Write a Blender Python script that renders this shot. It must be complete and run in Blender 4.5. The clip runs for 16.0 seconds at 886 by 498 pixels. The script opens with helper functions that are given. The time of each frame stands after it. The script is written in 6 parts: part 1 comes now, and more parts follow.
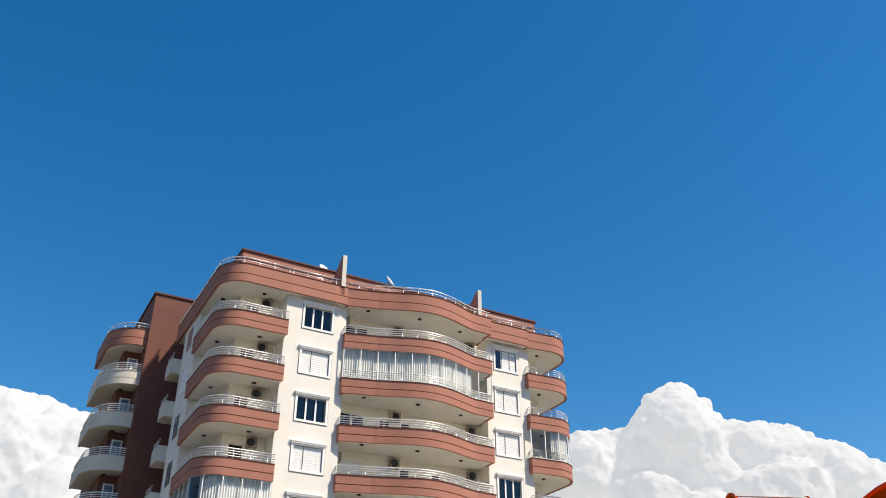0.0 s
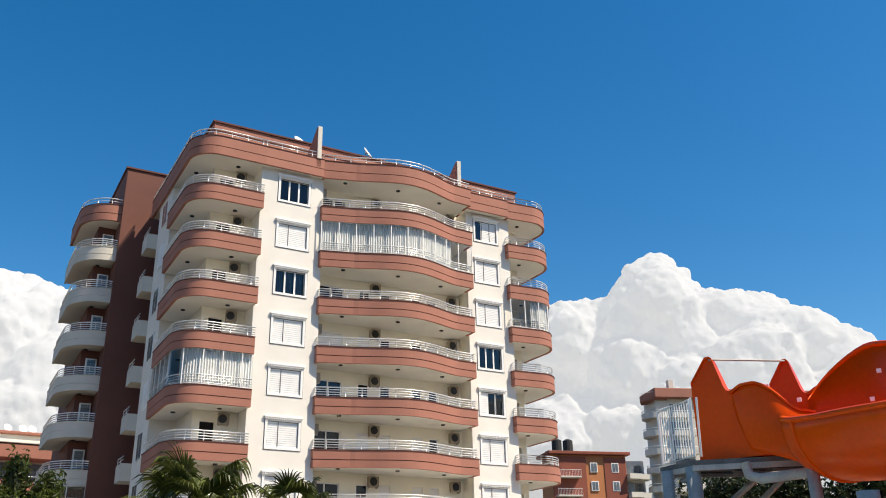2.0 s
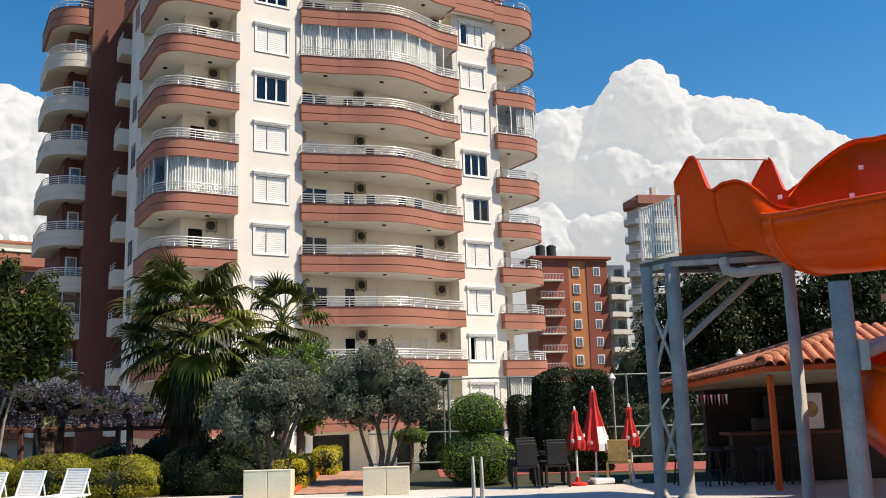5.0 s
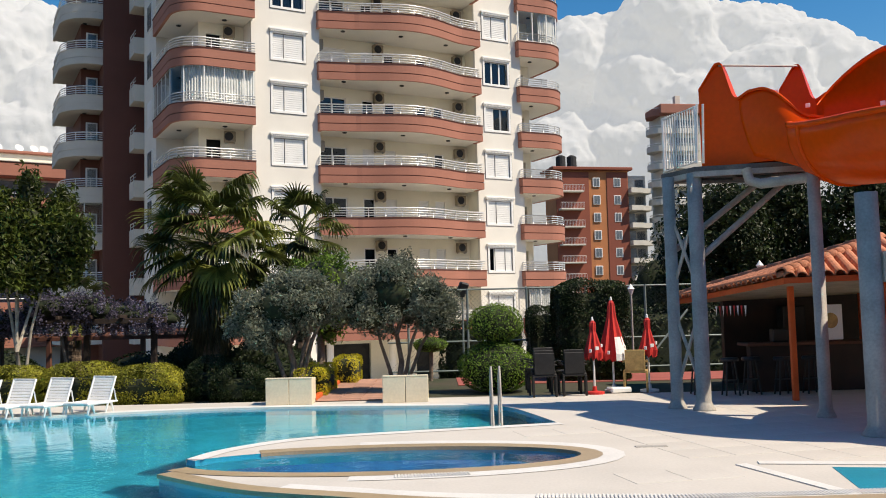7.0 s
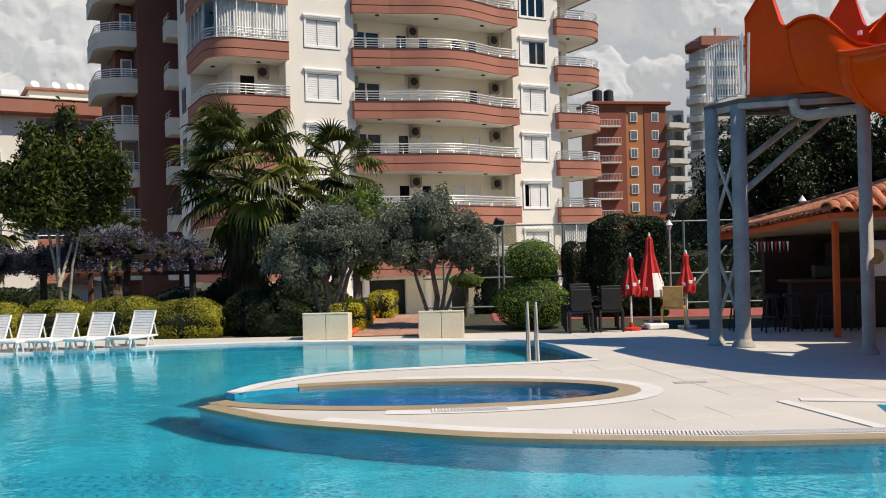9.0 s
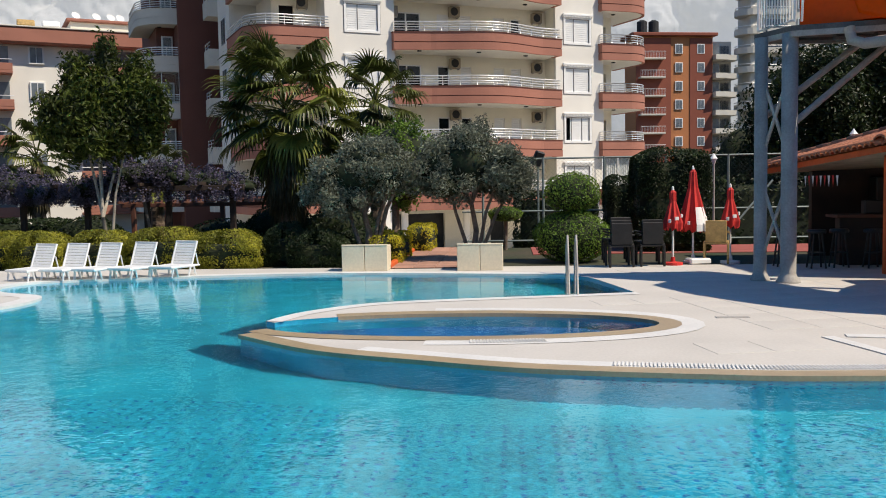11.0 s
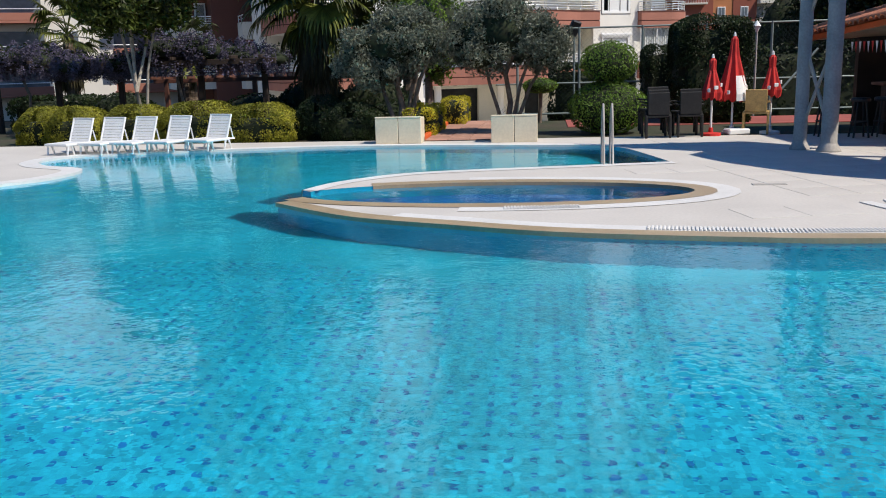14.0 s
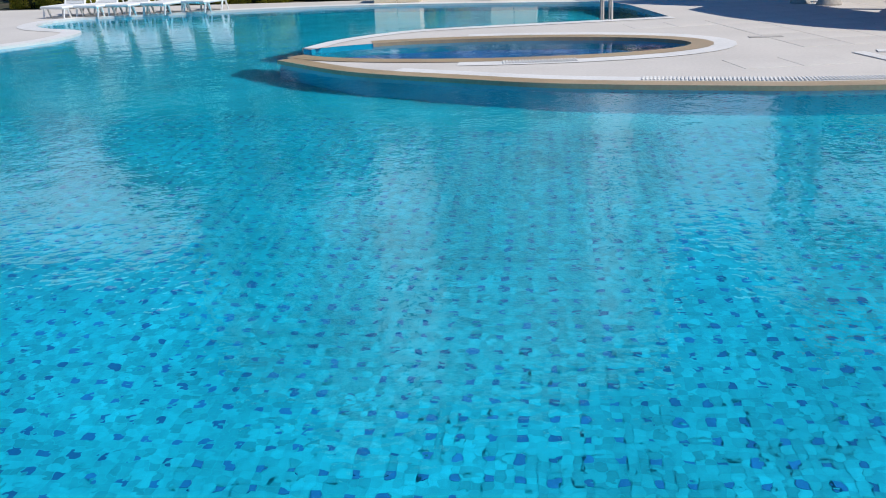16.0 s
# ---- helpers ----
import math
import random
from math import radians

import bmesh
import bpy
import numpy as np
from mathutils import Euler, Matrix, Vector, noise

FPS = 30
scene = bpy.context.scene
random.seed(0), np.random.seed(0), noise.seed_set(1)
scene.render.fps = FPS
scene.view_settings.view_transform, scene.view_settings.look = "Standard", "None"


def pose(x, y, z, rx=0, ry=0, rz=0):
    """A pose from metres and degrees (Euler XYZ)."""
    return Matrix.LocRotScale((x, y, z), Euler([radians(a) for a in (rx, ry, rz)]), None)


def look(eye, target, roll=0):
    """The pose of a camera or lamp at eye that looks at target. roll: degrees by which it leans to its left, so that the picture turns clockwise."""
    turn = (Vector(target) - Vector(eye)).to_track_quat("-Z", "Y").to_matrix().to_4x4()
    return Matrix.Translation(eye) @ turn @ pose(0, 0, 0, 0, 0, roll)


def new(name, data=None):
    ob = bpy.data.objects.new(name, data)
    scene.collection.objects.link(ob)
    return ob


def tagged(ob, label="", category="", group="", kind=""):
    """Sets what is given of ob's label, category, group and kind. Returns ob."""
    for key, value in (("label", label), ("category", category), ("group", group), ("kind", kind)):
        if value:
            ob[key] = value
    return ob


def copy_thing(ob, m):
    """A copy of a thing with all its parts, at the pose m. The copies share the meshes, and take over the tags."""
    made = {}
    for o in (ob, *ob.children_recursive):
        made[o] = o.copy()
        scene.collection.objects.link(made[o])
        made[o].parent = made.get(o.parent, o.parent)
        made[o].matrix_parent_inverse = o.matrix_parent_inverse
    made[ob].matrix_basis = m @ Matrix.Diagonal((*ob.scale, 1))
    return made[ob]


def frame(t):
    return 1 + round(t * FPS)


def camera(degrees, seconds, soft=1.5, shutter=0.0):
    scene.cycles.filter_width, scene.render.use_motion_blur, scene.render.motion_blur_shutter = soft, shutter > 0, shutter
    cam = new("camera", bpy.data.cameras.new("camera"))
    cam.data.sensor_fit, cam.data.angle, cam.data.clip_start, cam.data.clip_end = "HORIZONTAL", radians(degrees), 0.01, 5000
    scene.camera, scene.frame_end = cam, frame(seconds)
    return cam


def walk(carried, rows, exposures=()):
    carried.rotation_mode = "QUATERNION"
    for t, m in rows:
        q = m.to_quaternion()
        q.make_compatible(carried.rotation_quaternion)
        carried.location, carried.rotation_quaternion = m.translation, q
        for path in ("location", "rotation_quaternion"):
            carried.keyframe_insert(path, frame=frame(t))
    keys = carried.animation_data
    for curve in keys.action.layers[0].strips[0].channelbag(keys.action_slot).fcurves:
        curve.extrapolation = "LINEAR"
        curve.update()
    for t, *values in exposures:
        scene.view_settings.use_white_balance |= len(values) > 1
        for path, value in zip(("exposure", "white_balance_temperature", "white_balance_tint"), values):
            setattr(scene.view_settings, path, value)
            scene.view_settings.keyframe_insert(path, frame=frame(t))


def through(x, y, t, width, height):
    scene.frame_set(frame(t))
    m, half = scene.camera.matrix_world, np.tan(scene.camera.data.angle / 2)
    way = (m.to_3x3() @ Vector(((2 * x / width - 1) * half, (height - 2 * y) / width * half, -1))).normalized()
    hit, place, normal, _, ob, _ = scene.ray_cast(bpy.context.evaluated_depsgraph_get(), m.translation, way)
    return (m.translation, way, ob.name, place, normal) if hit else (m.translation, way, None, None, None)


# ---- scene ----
cam = camera(53.2, 16.0, soft=1.0)
PATH = [
    (0, (-0.146, -1.266, 1.634), (-0.139, 0.461, 2.644), 0.1),
    (0.5, (-0.079, -0.982, 1.705), (-0.059, 0.78, 2.651), -0.3),
    (1, (-0.016, -0.736, 1.778), (0.015, 1.059, 2.66), -0.6),
    (1.5, (0.043, -0.555, 1.823), (0.084, 1.27, 2.641), -0.9),
    (2, (0.116, -0.411, 1.845), (0.161, 1.44, 2.6), -1.1),
    (2.5, (0.162, -0.281, 1.858), (0.212, 1.596, 2.549), -1.3),
    (3, (0.189, -0.235, 1.834), (0.247, 1.665, 2.455), -1.5),
    (3.5, (0.186, -0.23, 1.798), (0.251, 1.692, 2.347), -1.6),
    (4, (0.176, -0.232, 1.77), (0.246, 1.708, 2.249), -1.6),
    (4.5, (0.165, -0.238, 1.751), (0.237, 1.719, 2.16), -1.6),
    (5, (0.151, -0.254, 1.722), (0.221, 1.715, 2.065), -1.6),
    (7.5, (0.179, -0.1, 1.737), (0.181, 1.897, 1.845), -1.4),
    (8, (0.166, -0.055, 1.733), (0.148, 1.944, 1.807), -1.4),
    (8.5, (0.158, -0.012, 1.728), (0.119, 1.987, 1.767), -1.4),
    (9, (0.146, -0.007, 1.718), (0.086, 1.992, 1.722), -1.4),
    (11.5, (0.136, 0.108, 1.656), (-0.035, 2.092, 1.476), -1.1),
    (12, (0.135, 0.098, 1.635), (-0.054, 2.077, 1.416), -1.2),
    (12.5, (0.126, 0.081, 1.625), (-0.077, 2.053, 1.364), -1.2),
    (13, (0.129, 0.072, 1.612), (-0.087, 2.037, 1.306), -1.3),
    (13.5, (0.12, 0.052, 1.587), (-0.102, 2.007, 1.232), -1.4),
    (14, (0.13, 0.033, 1.553), (-0.098, 1.977, 1.142), -1.6),
    (14.5, (0.144, -0.012, 1.533), (-0.089, 1.917, 1.058), -1.8),
    (15, (0.149, -0.084, 1.507), (-0.087, 1.826, 0.965), -2.1),
    (15.5, (0.16, -0.226, 1.491), (-0.075, 1.661, 0.873), -2.3),
    (16, (0.164, -0.352, 1.484), (-0.065, 1.51, 0.789), -2.3),
]
walk(cam, [(t, look(eye, target, roll)) for t, eye, target, roll in PATH],
     ((0, 0.3, 7500, 10), (5, 0.25, 7700, 10), (9, -0.05, 7600, 10), (12, -0.09, 7100, 10), (14, -0.13, 6750, 10), (16, -0.22, 6400, 10)))

# ---------------------------------------------------------------- light
SUN_DIR = Vector((0.90, -0.37, 1.27)).normalized()      # towards the sun
sun = new("sun", bpy.data.lights.new("sun", "SUN"))
sun.data.energy, sun.data.angle, sun.data.color = 5.0, radians(0.5), (1.0, 0.94, 0.86)
sun.matrix_world = look((0, 0, 60), Vector((0, 0, 60)) - SUN_DIR)
world = bpy.data.worlds.new("world")
scene.world = world
world.use_nodes = True
wn, wlk = world.node_tree.nodes, world.node_tree.links
sky = wn.new("ShaderNodeTexSky")
sky.sky_type, sky.sun_disc = "NISHITA", False
sky.sun_elevation = math.asin(SUN_DIR.z)
sky.sun_rotation = math.atan2(SUN_DIR.x, SUN_DIR.y)
sky.air_density, sky.dust_density, sky.ozone_density = 1.0, 0.3, 4.0
hsv = wn.new("ShaderNodeHueSaturation")
hsv.inputs["Saturation"].default_value = 1.38
wlk.new(sky.outputs[0], hsv.inputs["Color"])
wlk.new(hsv.outputs[0], wn["Background"].inputs["Color"])
wn["Background"].inputs["Strength"].default_value = 0.135


# ---------------------------------------------------------------- materials
def mat(name, base, rough=0.7, metal=0.0, var=0.12, scale=3.0, fine=60.0, bump=0.15, other=None, per_object=0.0, per_island=0.0, coords="Object", dist=0.01, stretch=(1, 1, 1)):
    """A principled surface with large stains, fine grain and a little relief."""
    m = bpy.data.materials.new(name)
    m.use_nodes = True
    n, l = m.node_tree.nodes, m.node_tree.links
    p = n["Principled BSDF"]
    p.inputs["Roughness"].default_value, p.inputs["Metallic"].default_value = rough, metal
    tc = n.new("ShaderNodeTexCoord")
    mp = n.new("ShaderNodeMapping")
    mp.inputs["Scale"].default_value = stretch
    l.new(tc.outputs[coords], mp.inputs["Vector"])
    big, small = n.new("ShaderNodeTexNoise"), n.new("ShaderNodeTexNoise")
    for t, s, d in ((big, scale, 5.0), (small, fine, 3.0)):
        t.inputs["Scale"].default_value, t.inputs["Detail"].default_value = s, d
        l.new(mp.outputs[0], t.inputs["Vector"])
    mix = n.new("ShaderNodeMix")
    mix.data_type = "RGBA"
    c2 = other or tuple(max(0.0, c * (1 - 2.2 * var)) for c in base)
    mix.inputs["A"].default_value, mix.inputs["B"].default_value = (*c2, 1), (*base, 1)
    ramp = n.new("ShaderNodeMapRange")
    ramp.inputs["From Min"].default_value, ramp.inputs["From Max"].default_value = 0.3, 0.62
    l.new(big.outputs["Fac"], ramp.inputs["Value"])
    l.new(ramp.outputs[0], mix.inputs["Factor"])
    hs = n.new("ShaderNodeHueSaturation")
    l.new(mix.outputs["Result"], hs.inputs["Color"])
    val = n.new("ShaderNodeMapRange")
    val.inputs["From Min"].default_value, val.inputs["From Max"].default_value = 0.3, 0.7
    val.inputs["To Min"].default_value, val.inputs["To Max"].default_value = 1 - var, 1 + var
    l.new(small.outputs["Fac"], val.inputs["Value"])
    out = val.outputs[0]
    for amount, node, socket in ((per_object, "ShaderNodeObjectInfo", "Random"), (per_island, "ShaderNodeNewGeometry", "Random Per Island")):
        if amount:
            r = n.new(node)
            mr, mu = n.new("ShaderNodeMapRange"), n.new("ShaderNodeMath")
            mr.inputs["To Min"].default_value, mr.inputs["To Max"].default_value = 1 - amount, 1 + amount
            mu.operation = "MULTIPLY"
            l.new(r.outputs[socket], mr.inputs["Value"])
            l.new(mr.outputs[0], mu.inputs[0])
            l.new(out, mu.inputs[1])
            out = mu.outputs[0]
    l.new(out, hs.inputs["Value"])
    l.new(hs.outputs[0], p.inputs["Base Color"])
    if bump:
        b = n.new("ShaderNodeBump")
        b.inputs["Strength"].default_value, b.inputs["Distance"].default_value = bump, dist
        l.new(small.outputs["Fac"], b.inputs["Height"])
        l.new(b.outputs[0], p.inputs["Normal"])
    return m


def leaf_mat(name, base, other, amount=0.45, rough=0.5, through=0.25):
    m = mat(name, base, rough, var=0.15, scale=1.3, fine=8, bump=0, other=other, per_island=amount)
    p = m.node_tree.nodes["Principled BSDF"]
    p.inputs["Specular IOR Level"].default_value = 0.3
    n, l = m.node_tree.nodes, m.node_tree.links
    tr, ms = n.new("ShaderNodeBsdfTranslucent"), n.new("ShaderNodeMixShader")
    l.new(p.inputs["Base Color"].links[0].from_socket, tr.inputs["Color"])
    ms.inputs[0].default_value = through
    l.new(p.outputs[0], ms.inputs[1])
    l.new(tr.outputs[0], ms.inputs[2])
    l.new(ms.outputs[0], n["Material Output"].inputs["Surface"])
    return m


def glass_mat(name, tint, rough=0.02, clear=0.75):
    """Thin window glass: clear straight through, with a mirror coat."""
    m = bpy.data.materials.new(name)
    m.use_nodes = True
    n, l = m.node_tree.nodes, m.node_tree.links
    gl, tr, ms, fr = n.new("ShaderNodeBsdfGlossy"), n.new("ShaderNodeBsdfTransparent"), n.new("ShaderNodeMixShader"), n.new("ShaderNodeFresnel")
    gl.inputs["Roughness"].default_value = rough
    tr.inputs["Color"].default_value = (*[clear * c for c in tint], 1)
    fr.inputs["IOR"].default_value = 1.5
    l.new(fr.outputs[0], ms.inputs[0])
    l.new(tr.outputs[0], ms.inputs[1])
    l.new(gl.outputs[0], ms.inputs[2])
    l.new(ms.outputs[0], n["Material Output"].inputs["Surface"])
    return m


CREAM = mat("cream_render", (0.785, 0.755, 0.69), 0.85, var=0.04, scale=0.5, fine=25, bump=0.08)
WARM = mat("pale_yellow_render", (0.89, 0.85, 0.715), 0.85, var=0.04, scale=0.6, fine=25, bump=0.08)
TERRA = mat("terracotta_render", (0.385, 0.158, 0.11), 0.8, var=0.06, scale=0.6, fine=25, bump=0.1)
GROOVE = mat("dark_red_groove", (0.13, 0.045, 0.035), 0.85, var=0.1)
BROWN = mat("dark_brown_render", (0.165, 0.062, 0.044), 0.85, var=0.1, scale=0.4, fine=20, bump=0.1)
OFFWHITE = mat("off_white_render", (0.64, 0.605, 0.535), 0.85, var=0.05, scale=0.6, fine=25, bump=0.08)
DARKTRIM = mat("dark_grey_strip", (0.14, 0.13, 0.125), 0.7, var=0.15)
PVC = mat("white_plastic", (0.84, 0.84, 0.82), 0.4, var=0.03, scale=2, fine=40, bump=0.02)
STEEL = mat("brushed_steel", (0.86, 0.86, 0.85), 0.32, 0.55, var=0.05, scale=4, fine=60, bump=0.03)
DECKSTEEL = mat("dark_deck_steel", (0.13, 0.122, 0.115), 0.6, 0.0, var=0.2, scale=3, fine=30, bump=0.08)
GALV = mat("galvanised_steel", (0.43, 0.405, 0.37), 0.55, 0.0, var=0.12, scale=3, fine=30, bump=0.06)
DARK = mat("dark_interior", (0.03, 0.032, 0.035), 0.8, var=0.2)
BLACK = mat("black_plastic", (0.02, 0.02, 0.022), 0.5, var=0.2)
CURTAIN = mat("white_curtain", (0.78, 0.79, 0.78), 0.9, var=0.05, scale=2, fine=40, bump=0.1)
GLASS = glass_mat("window_glass", (0.62, 0.7, 0.75))
CLEAR = glass_mat("balcony_glass", (0.95, 0.98, 1.0), clear=0.93)
STONE = mat("pool_deck_stone", (0.605, 0.57, 0.52), 0.75, var=0.05, scale=0.8, fine=30, bump=0.12)
STONE_TILE = mat("pool_deck_tile", (0.605, 0.57, 0.52), 0.7, var=0.05, scale=0.8, fine=30, bump=0.12, per_object=0.035)
WHITESTONE = mat("white_edge_stone", (0.74, 0.73, 0.70), 0.6, var=0.05, scale=2, fine=30, bump=0.08, per_object=0.05)
TAN = mat("wet_tan_stone", (0.43, 0.33, 0.21), 0.35, var=0.08, scale=2, fine=30, bump=0.06, per_object=0.06)
PLANTER = mat("cream_planter_stone", (0.78, 0.675, 0.50), 0.75, var=0.06, scale=1.5, fine=20, bump=0.15)
ORANGE = mat("orange_fibreglass", (0.78, 0.076, 0.002), 0.26, var=0.05, scale=0.7, fine=12, bump=0.03)
ORPAINT = mat("orange_paint", (0.74, 0.13, 0.025), 0.55, var=0.08)
TILE = mat("clay_roof_tile", (0.62, 0.24, 0.13), 0.75, var=0.15, scale=2, fine=40, bump=0.2, per_object=0.16)
WOOD = mat("red_brown_timber", (0.15, 0.055, 0.032), 0.7, var=0.15, scale=2, fine=40, bump=0.2)
BARK = mat("grey_brown_bark", (0.22, 0.17, 0.13), 0.9, var=0.25, scale=6, fine=40, bump=0.6, dist=0.02)
PALMBARK = mat("palm_bark", (0.17, 0.12, 0.085), 0.95, var=0.3, scale=8, fine=30, bump=0.8, dist=0.03)
SOIL = mat("garden_soil", (0.06, 0.05, 0.03), 0.95, var=0.3, scale=0.7, fine=15, bump=0.5, other=(0.025, 0.04, 0.014))
BRICKRED = mat("red_paver", (0.46, 0.25, 0.18), 0.85, var=0.12, scale=2, fine=25, bump=0.15, per_object=0.15)
COURT = mat("court_red", (0.38, 0.10, 0.08), 0.85, var=0.12, scale=1, fine=20)
RED = mat("red_canvas", (0.62, 0.03, 0.025), 0.75, var=0.1, scale=4, fine=60, bump=0.1)
WICKER = mat("dark_wicker", (0.014, 0.013, 0.013), 0.6, var=0.3, scale=8, fine=90, bump=0.4)
GREENPIPE = mat("green_grey_pipe", (0.22, 0.27, 0.25), 0.5, 0.2, var=0.12)
ORWALL = mat("orange_render", (0.50, 0.19, 0.075), 0.85, var=0.06, scale=0.3, fine=8)
REDWALL = mat("red_brown_wall", (0.27, 0.075, 0.045), 0.85, var=0.06, scale=0.3, fine=8)
LEAF_HEDGE = leaf_mat("hedge_leaf", (0.33, 0.31, 0.032), (0.11, 0.125, 0.018))
LEAF_BOX = leaf_mat("topiary_leaf", (0.16, 0.26, 0.035), (0.08, 0.15, 0.02))
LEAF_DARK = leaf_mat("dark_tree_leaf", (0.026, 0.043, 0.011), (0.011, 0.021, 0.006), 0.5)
LEAF_GREEN = leaf_mat("citrus_leaf", (0.08, 0.105, 0.016), (0.012, 0.02, 0.005), 0.5, 0.5)
LEAF_OLIVE = leaf_mat("grey_olive_leaf", (0.225, 0.245, 0.18), (0.08, 0.095, 0.066), 0.45)
LEAF_PALM = leaf_mat("palm_leaf", (0.10, 0.118, 0.024), (0.03, 0.042, 0.009), 0.55, 0.38, 0.22)
LEAF_SUNLIT = leaf_mat("sunlit_palm_leaf", (0.27, 0.29, 0.06), (0.15, 0.17, 0.035), 0.3, 0.4, 0.35)
LEAF_DEAD = leaf_mat("dry_palm_leaf", (0.095, 0.078, 0.035), (0.045, 0.04, 0.02), 0.35)
PETAL = leaf_mat("lilac_petal", (0.165, 0.145, 0.215), (0.05, 0.045, 0.07), 0.45)


FARGLASS = mat("far_window_glass", (0.16, 0.19, 0.22), 0.2, var=0.2, scale=0.4, fine=2, bump=0)
BEIGE = mat("beige_casing", (0.34, 0.28, 0.2), 0.5, var=0.06, scale=3, fine=40, bump=0.03)
ORANGE.node_tree.nodes["Principled BSDF"].inputs["Specular IOR Level"].default_value = 0.16


# ---------------------------------------------------------------- mesh tools
class Shape:
    """Collects faces, then becomes one mesh object."""

    def __init__(self):
        self.v, self.f = [], []

    def add(self, verts, faces):
        k = len(self.v)
        self.v += [tuple(p) for p in verts]
        self.f += [tuple(k + i for i in f) for f in faces]
        return self

    def box(self, x0, x1, y0, y1, z0, z1, b=0.0, m=None):
        c, h = Vector(((x0 + x1) / 2, (y0 + y1) / 2, (z0 + z1) / 2)), (abs(x1 - x0) / 2, abs(y1 - y0) / 2, abs(z1 - z0) / 2)
        b = min(b, *[0.45 * q for q in h])
        signs = [(i, j, k) for i in (-1, 1) for j in (-1, 1) for k in (-1, 1)]
        if b <= 0:
            vs = [c + Vector([s[a] * h[a] for a in range(3)]) for s in signs]
            fs = [(0, 1, 3, 2), (4, 6, 7, 5), (0, 4, 5, 1), (2, 3, 7, 6), (0, 2, 6, 4), (1, 5, 7, 3)]
        else:
            vs, at = [], {}
            for s in signs:
                for a in range(3):
                    at[s, a] = len(vs)
                    vs.append(c + Vector([s[q] * (h[q] if q == a else h[q] - b) for q in range(3)]))
            fs = []
            for a in range(3):
                p, q = (a + 1) % 3, (a + 2) % 3
                for sg in (-1, 1):
                    def mk(u, w):
                        s = [0, 0, 0]
                        s[a], s[p], s[q] = sg, u, w
                        return tuple(s)
                    ring = [mk(-1, -1), mk(1, -1), mk(1, 1), mk(-1, 1)]
                    fs.append(tuple(at[s, a] for s in (ring if sg > 0 else ring[::-1])))
                for u in (-1, 1):
                    for w in (-1, 1):
                        s0, s1 = [0, 0, 0], [0, 0, 0]
                        s0[a], s0[p], s0[q], s1[a], s1[p], s1[q] = -1, u, w, 1, u, w
                        s0, s1 = tuple(s0), tuple(s1)
                        f = (at[s0, p], at[s1, p], at[s1, q], at[s0, q])
                        fs.append(f if u * w < 0 else f[::-1])
            for s in signs:
                f = tuple(at[s, a] for a in range(3))
                fs.append(f if s[0] * s[1] * s[2] > 0 else f[::-1])
        if m is not None:
            vs = [m @ v for v in vs]
        return self.add(vs, fs)

    def prism(self, poly, z0, z1):
        """A closed outline, counter-clockwise from above."""
        n = len(poly)
        vs = [(x, y, z) for z in (z0, z1) for x, y in poly]
        return self.add(vs, [tuple(range(n - 1, -1, -1)), tuple(range(n, 2 * n))] + [(i, (i + 1) % n, n + (i + 1) % n, n + i) for i in range(n)])

    def strip(self, path, thick, z0, z1, closed=False):
        """A wall that follows a path, its thickness to the left of the way."""
        inner = offset(path, thick, closed)
        n = len(path)
        vs = [(*p, z) for z in (z0, z1) for p in path] + [(*p, z) for z in (z0, z1) for p in inner]
        fs = []
        for i in range(n if closed else n - 1):
            j = (i + 1) % n
            fs += [(i, j, n + j, n + i), (2 * n + j, 2 * n + i, 3 * n + i, 3 * n + j), (n + i, n + j, 3 * n + j, 3 * n + i), (j, i, 2 * n + i, 2 * n + j)]
        if not closed:
            fs += [(0, n, 3 * n, 2 * n), (n - 1, 3 * n - 1, 4 * n - 1, 2 * n - 1)]
        return self.add(vs, fs)

    def tube(self, path, r, sides=6, closed=False):
        path = [Vector(p) for p in path]
        n, vs, fs = len(path), [], []
        rs = r if isinstance(r, (list, tuple)) else [r] * n
        up = None
        for i, p in enumerate(path):
            d = (path[min(i + 1, n - 1)] - path[max(i - 1, 0)]) if not closed else path[(i + 1) % n] - path[i - 1]
            d.normalize()
            if up is None:
                up = Vector((0, 0, 1)) if abs(d.z) < 0.9 else Vector((1, 0, 0))
            a = d.cross(up)
            if a.length < 1e-4:
                a = d.orthogonal()
            a.normalize()
            b = a.cross(d)
            up = b
            vs += [p + rs[i] * (math.cos(t) * a + math.sin(t) * b) for t in (2 * math.pi * k / sides for k in range(sides))]
        for i in range(n if closed else n - 1):
            j = (i + 1) % n
            for k in range(sides):
                q = (k + 1) % sides
                fs.append((i * sides + k, j * sides + k, j * sides + q, i * sides + q))
        if not closed:
            fs += [tuple(range(sides))[::-1], tuple((n - 1) * sides + k for k in range(sides))][::1]
        return self.add(vs, fs)

    def lathe(self, profile, sides=20, centre=(0, 0, 0), m=None):
        vs, fs, n = [], [], len(profile)
        for r, z in profile:
            vs += [Vector((r * math.cos(2 * math.pi * k / sides), r * math.sin(2 * math.pi * k / sides), z)) + Vector(centre) for k in range(sides)]
        for i in range(n - 1):
            for k in range(sides):
                q = (k + 1) % sides
                fs.append((i * sides + k, i * sides + q, (i + 1) * sides + q, (i + 1) * sides + k))
        fs += [tuple(range(sides))[::-1], tuple((n - 1) * sides + k for k in range(sides))]
        if m is not None:
            vs = [m @ v for v in vs]
        return self.add(vs, fs)

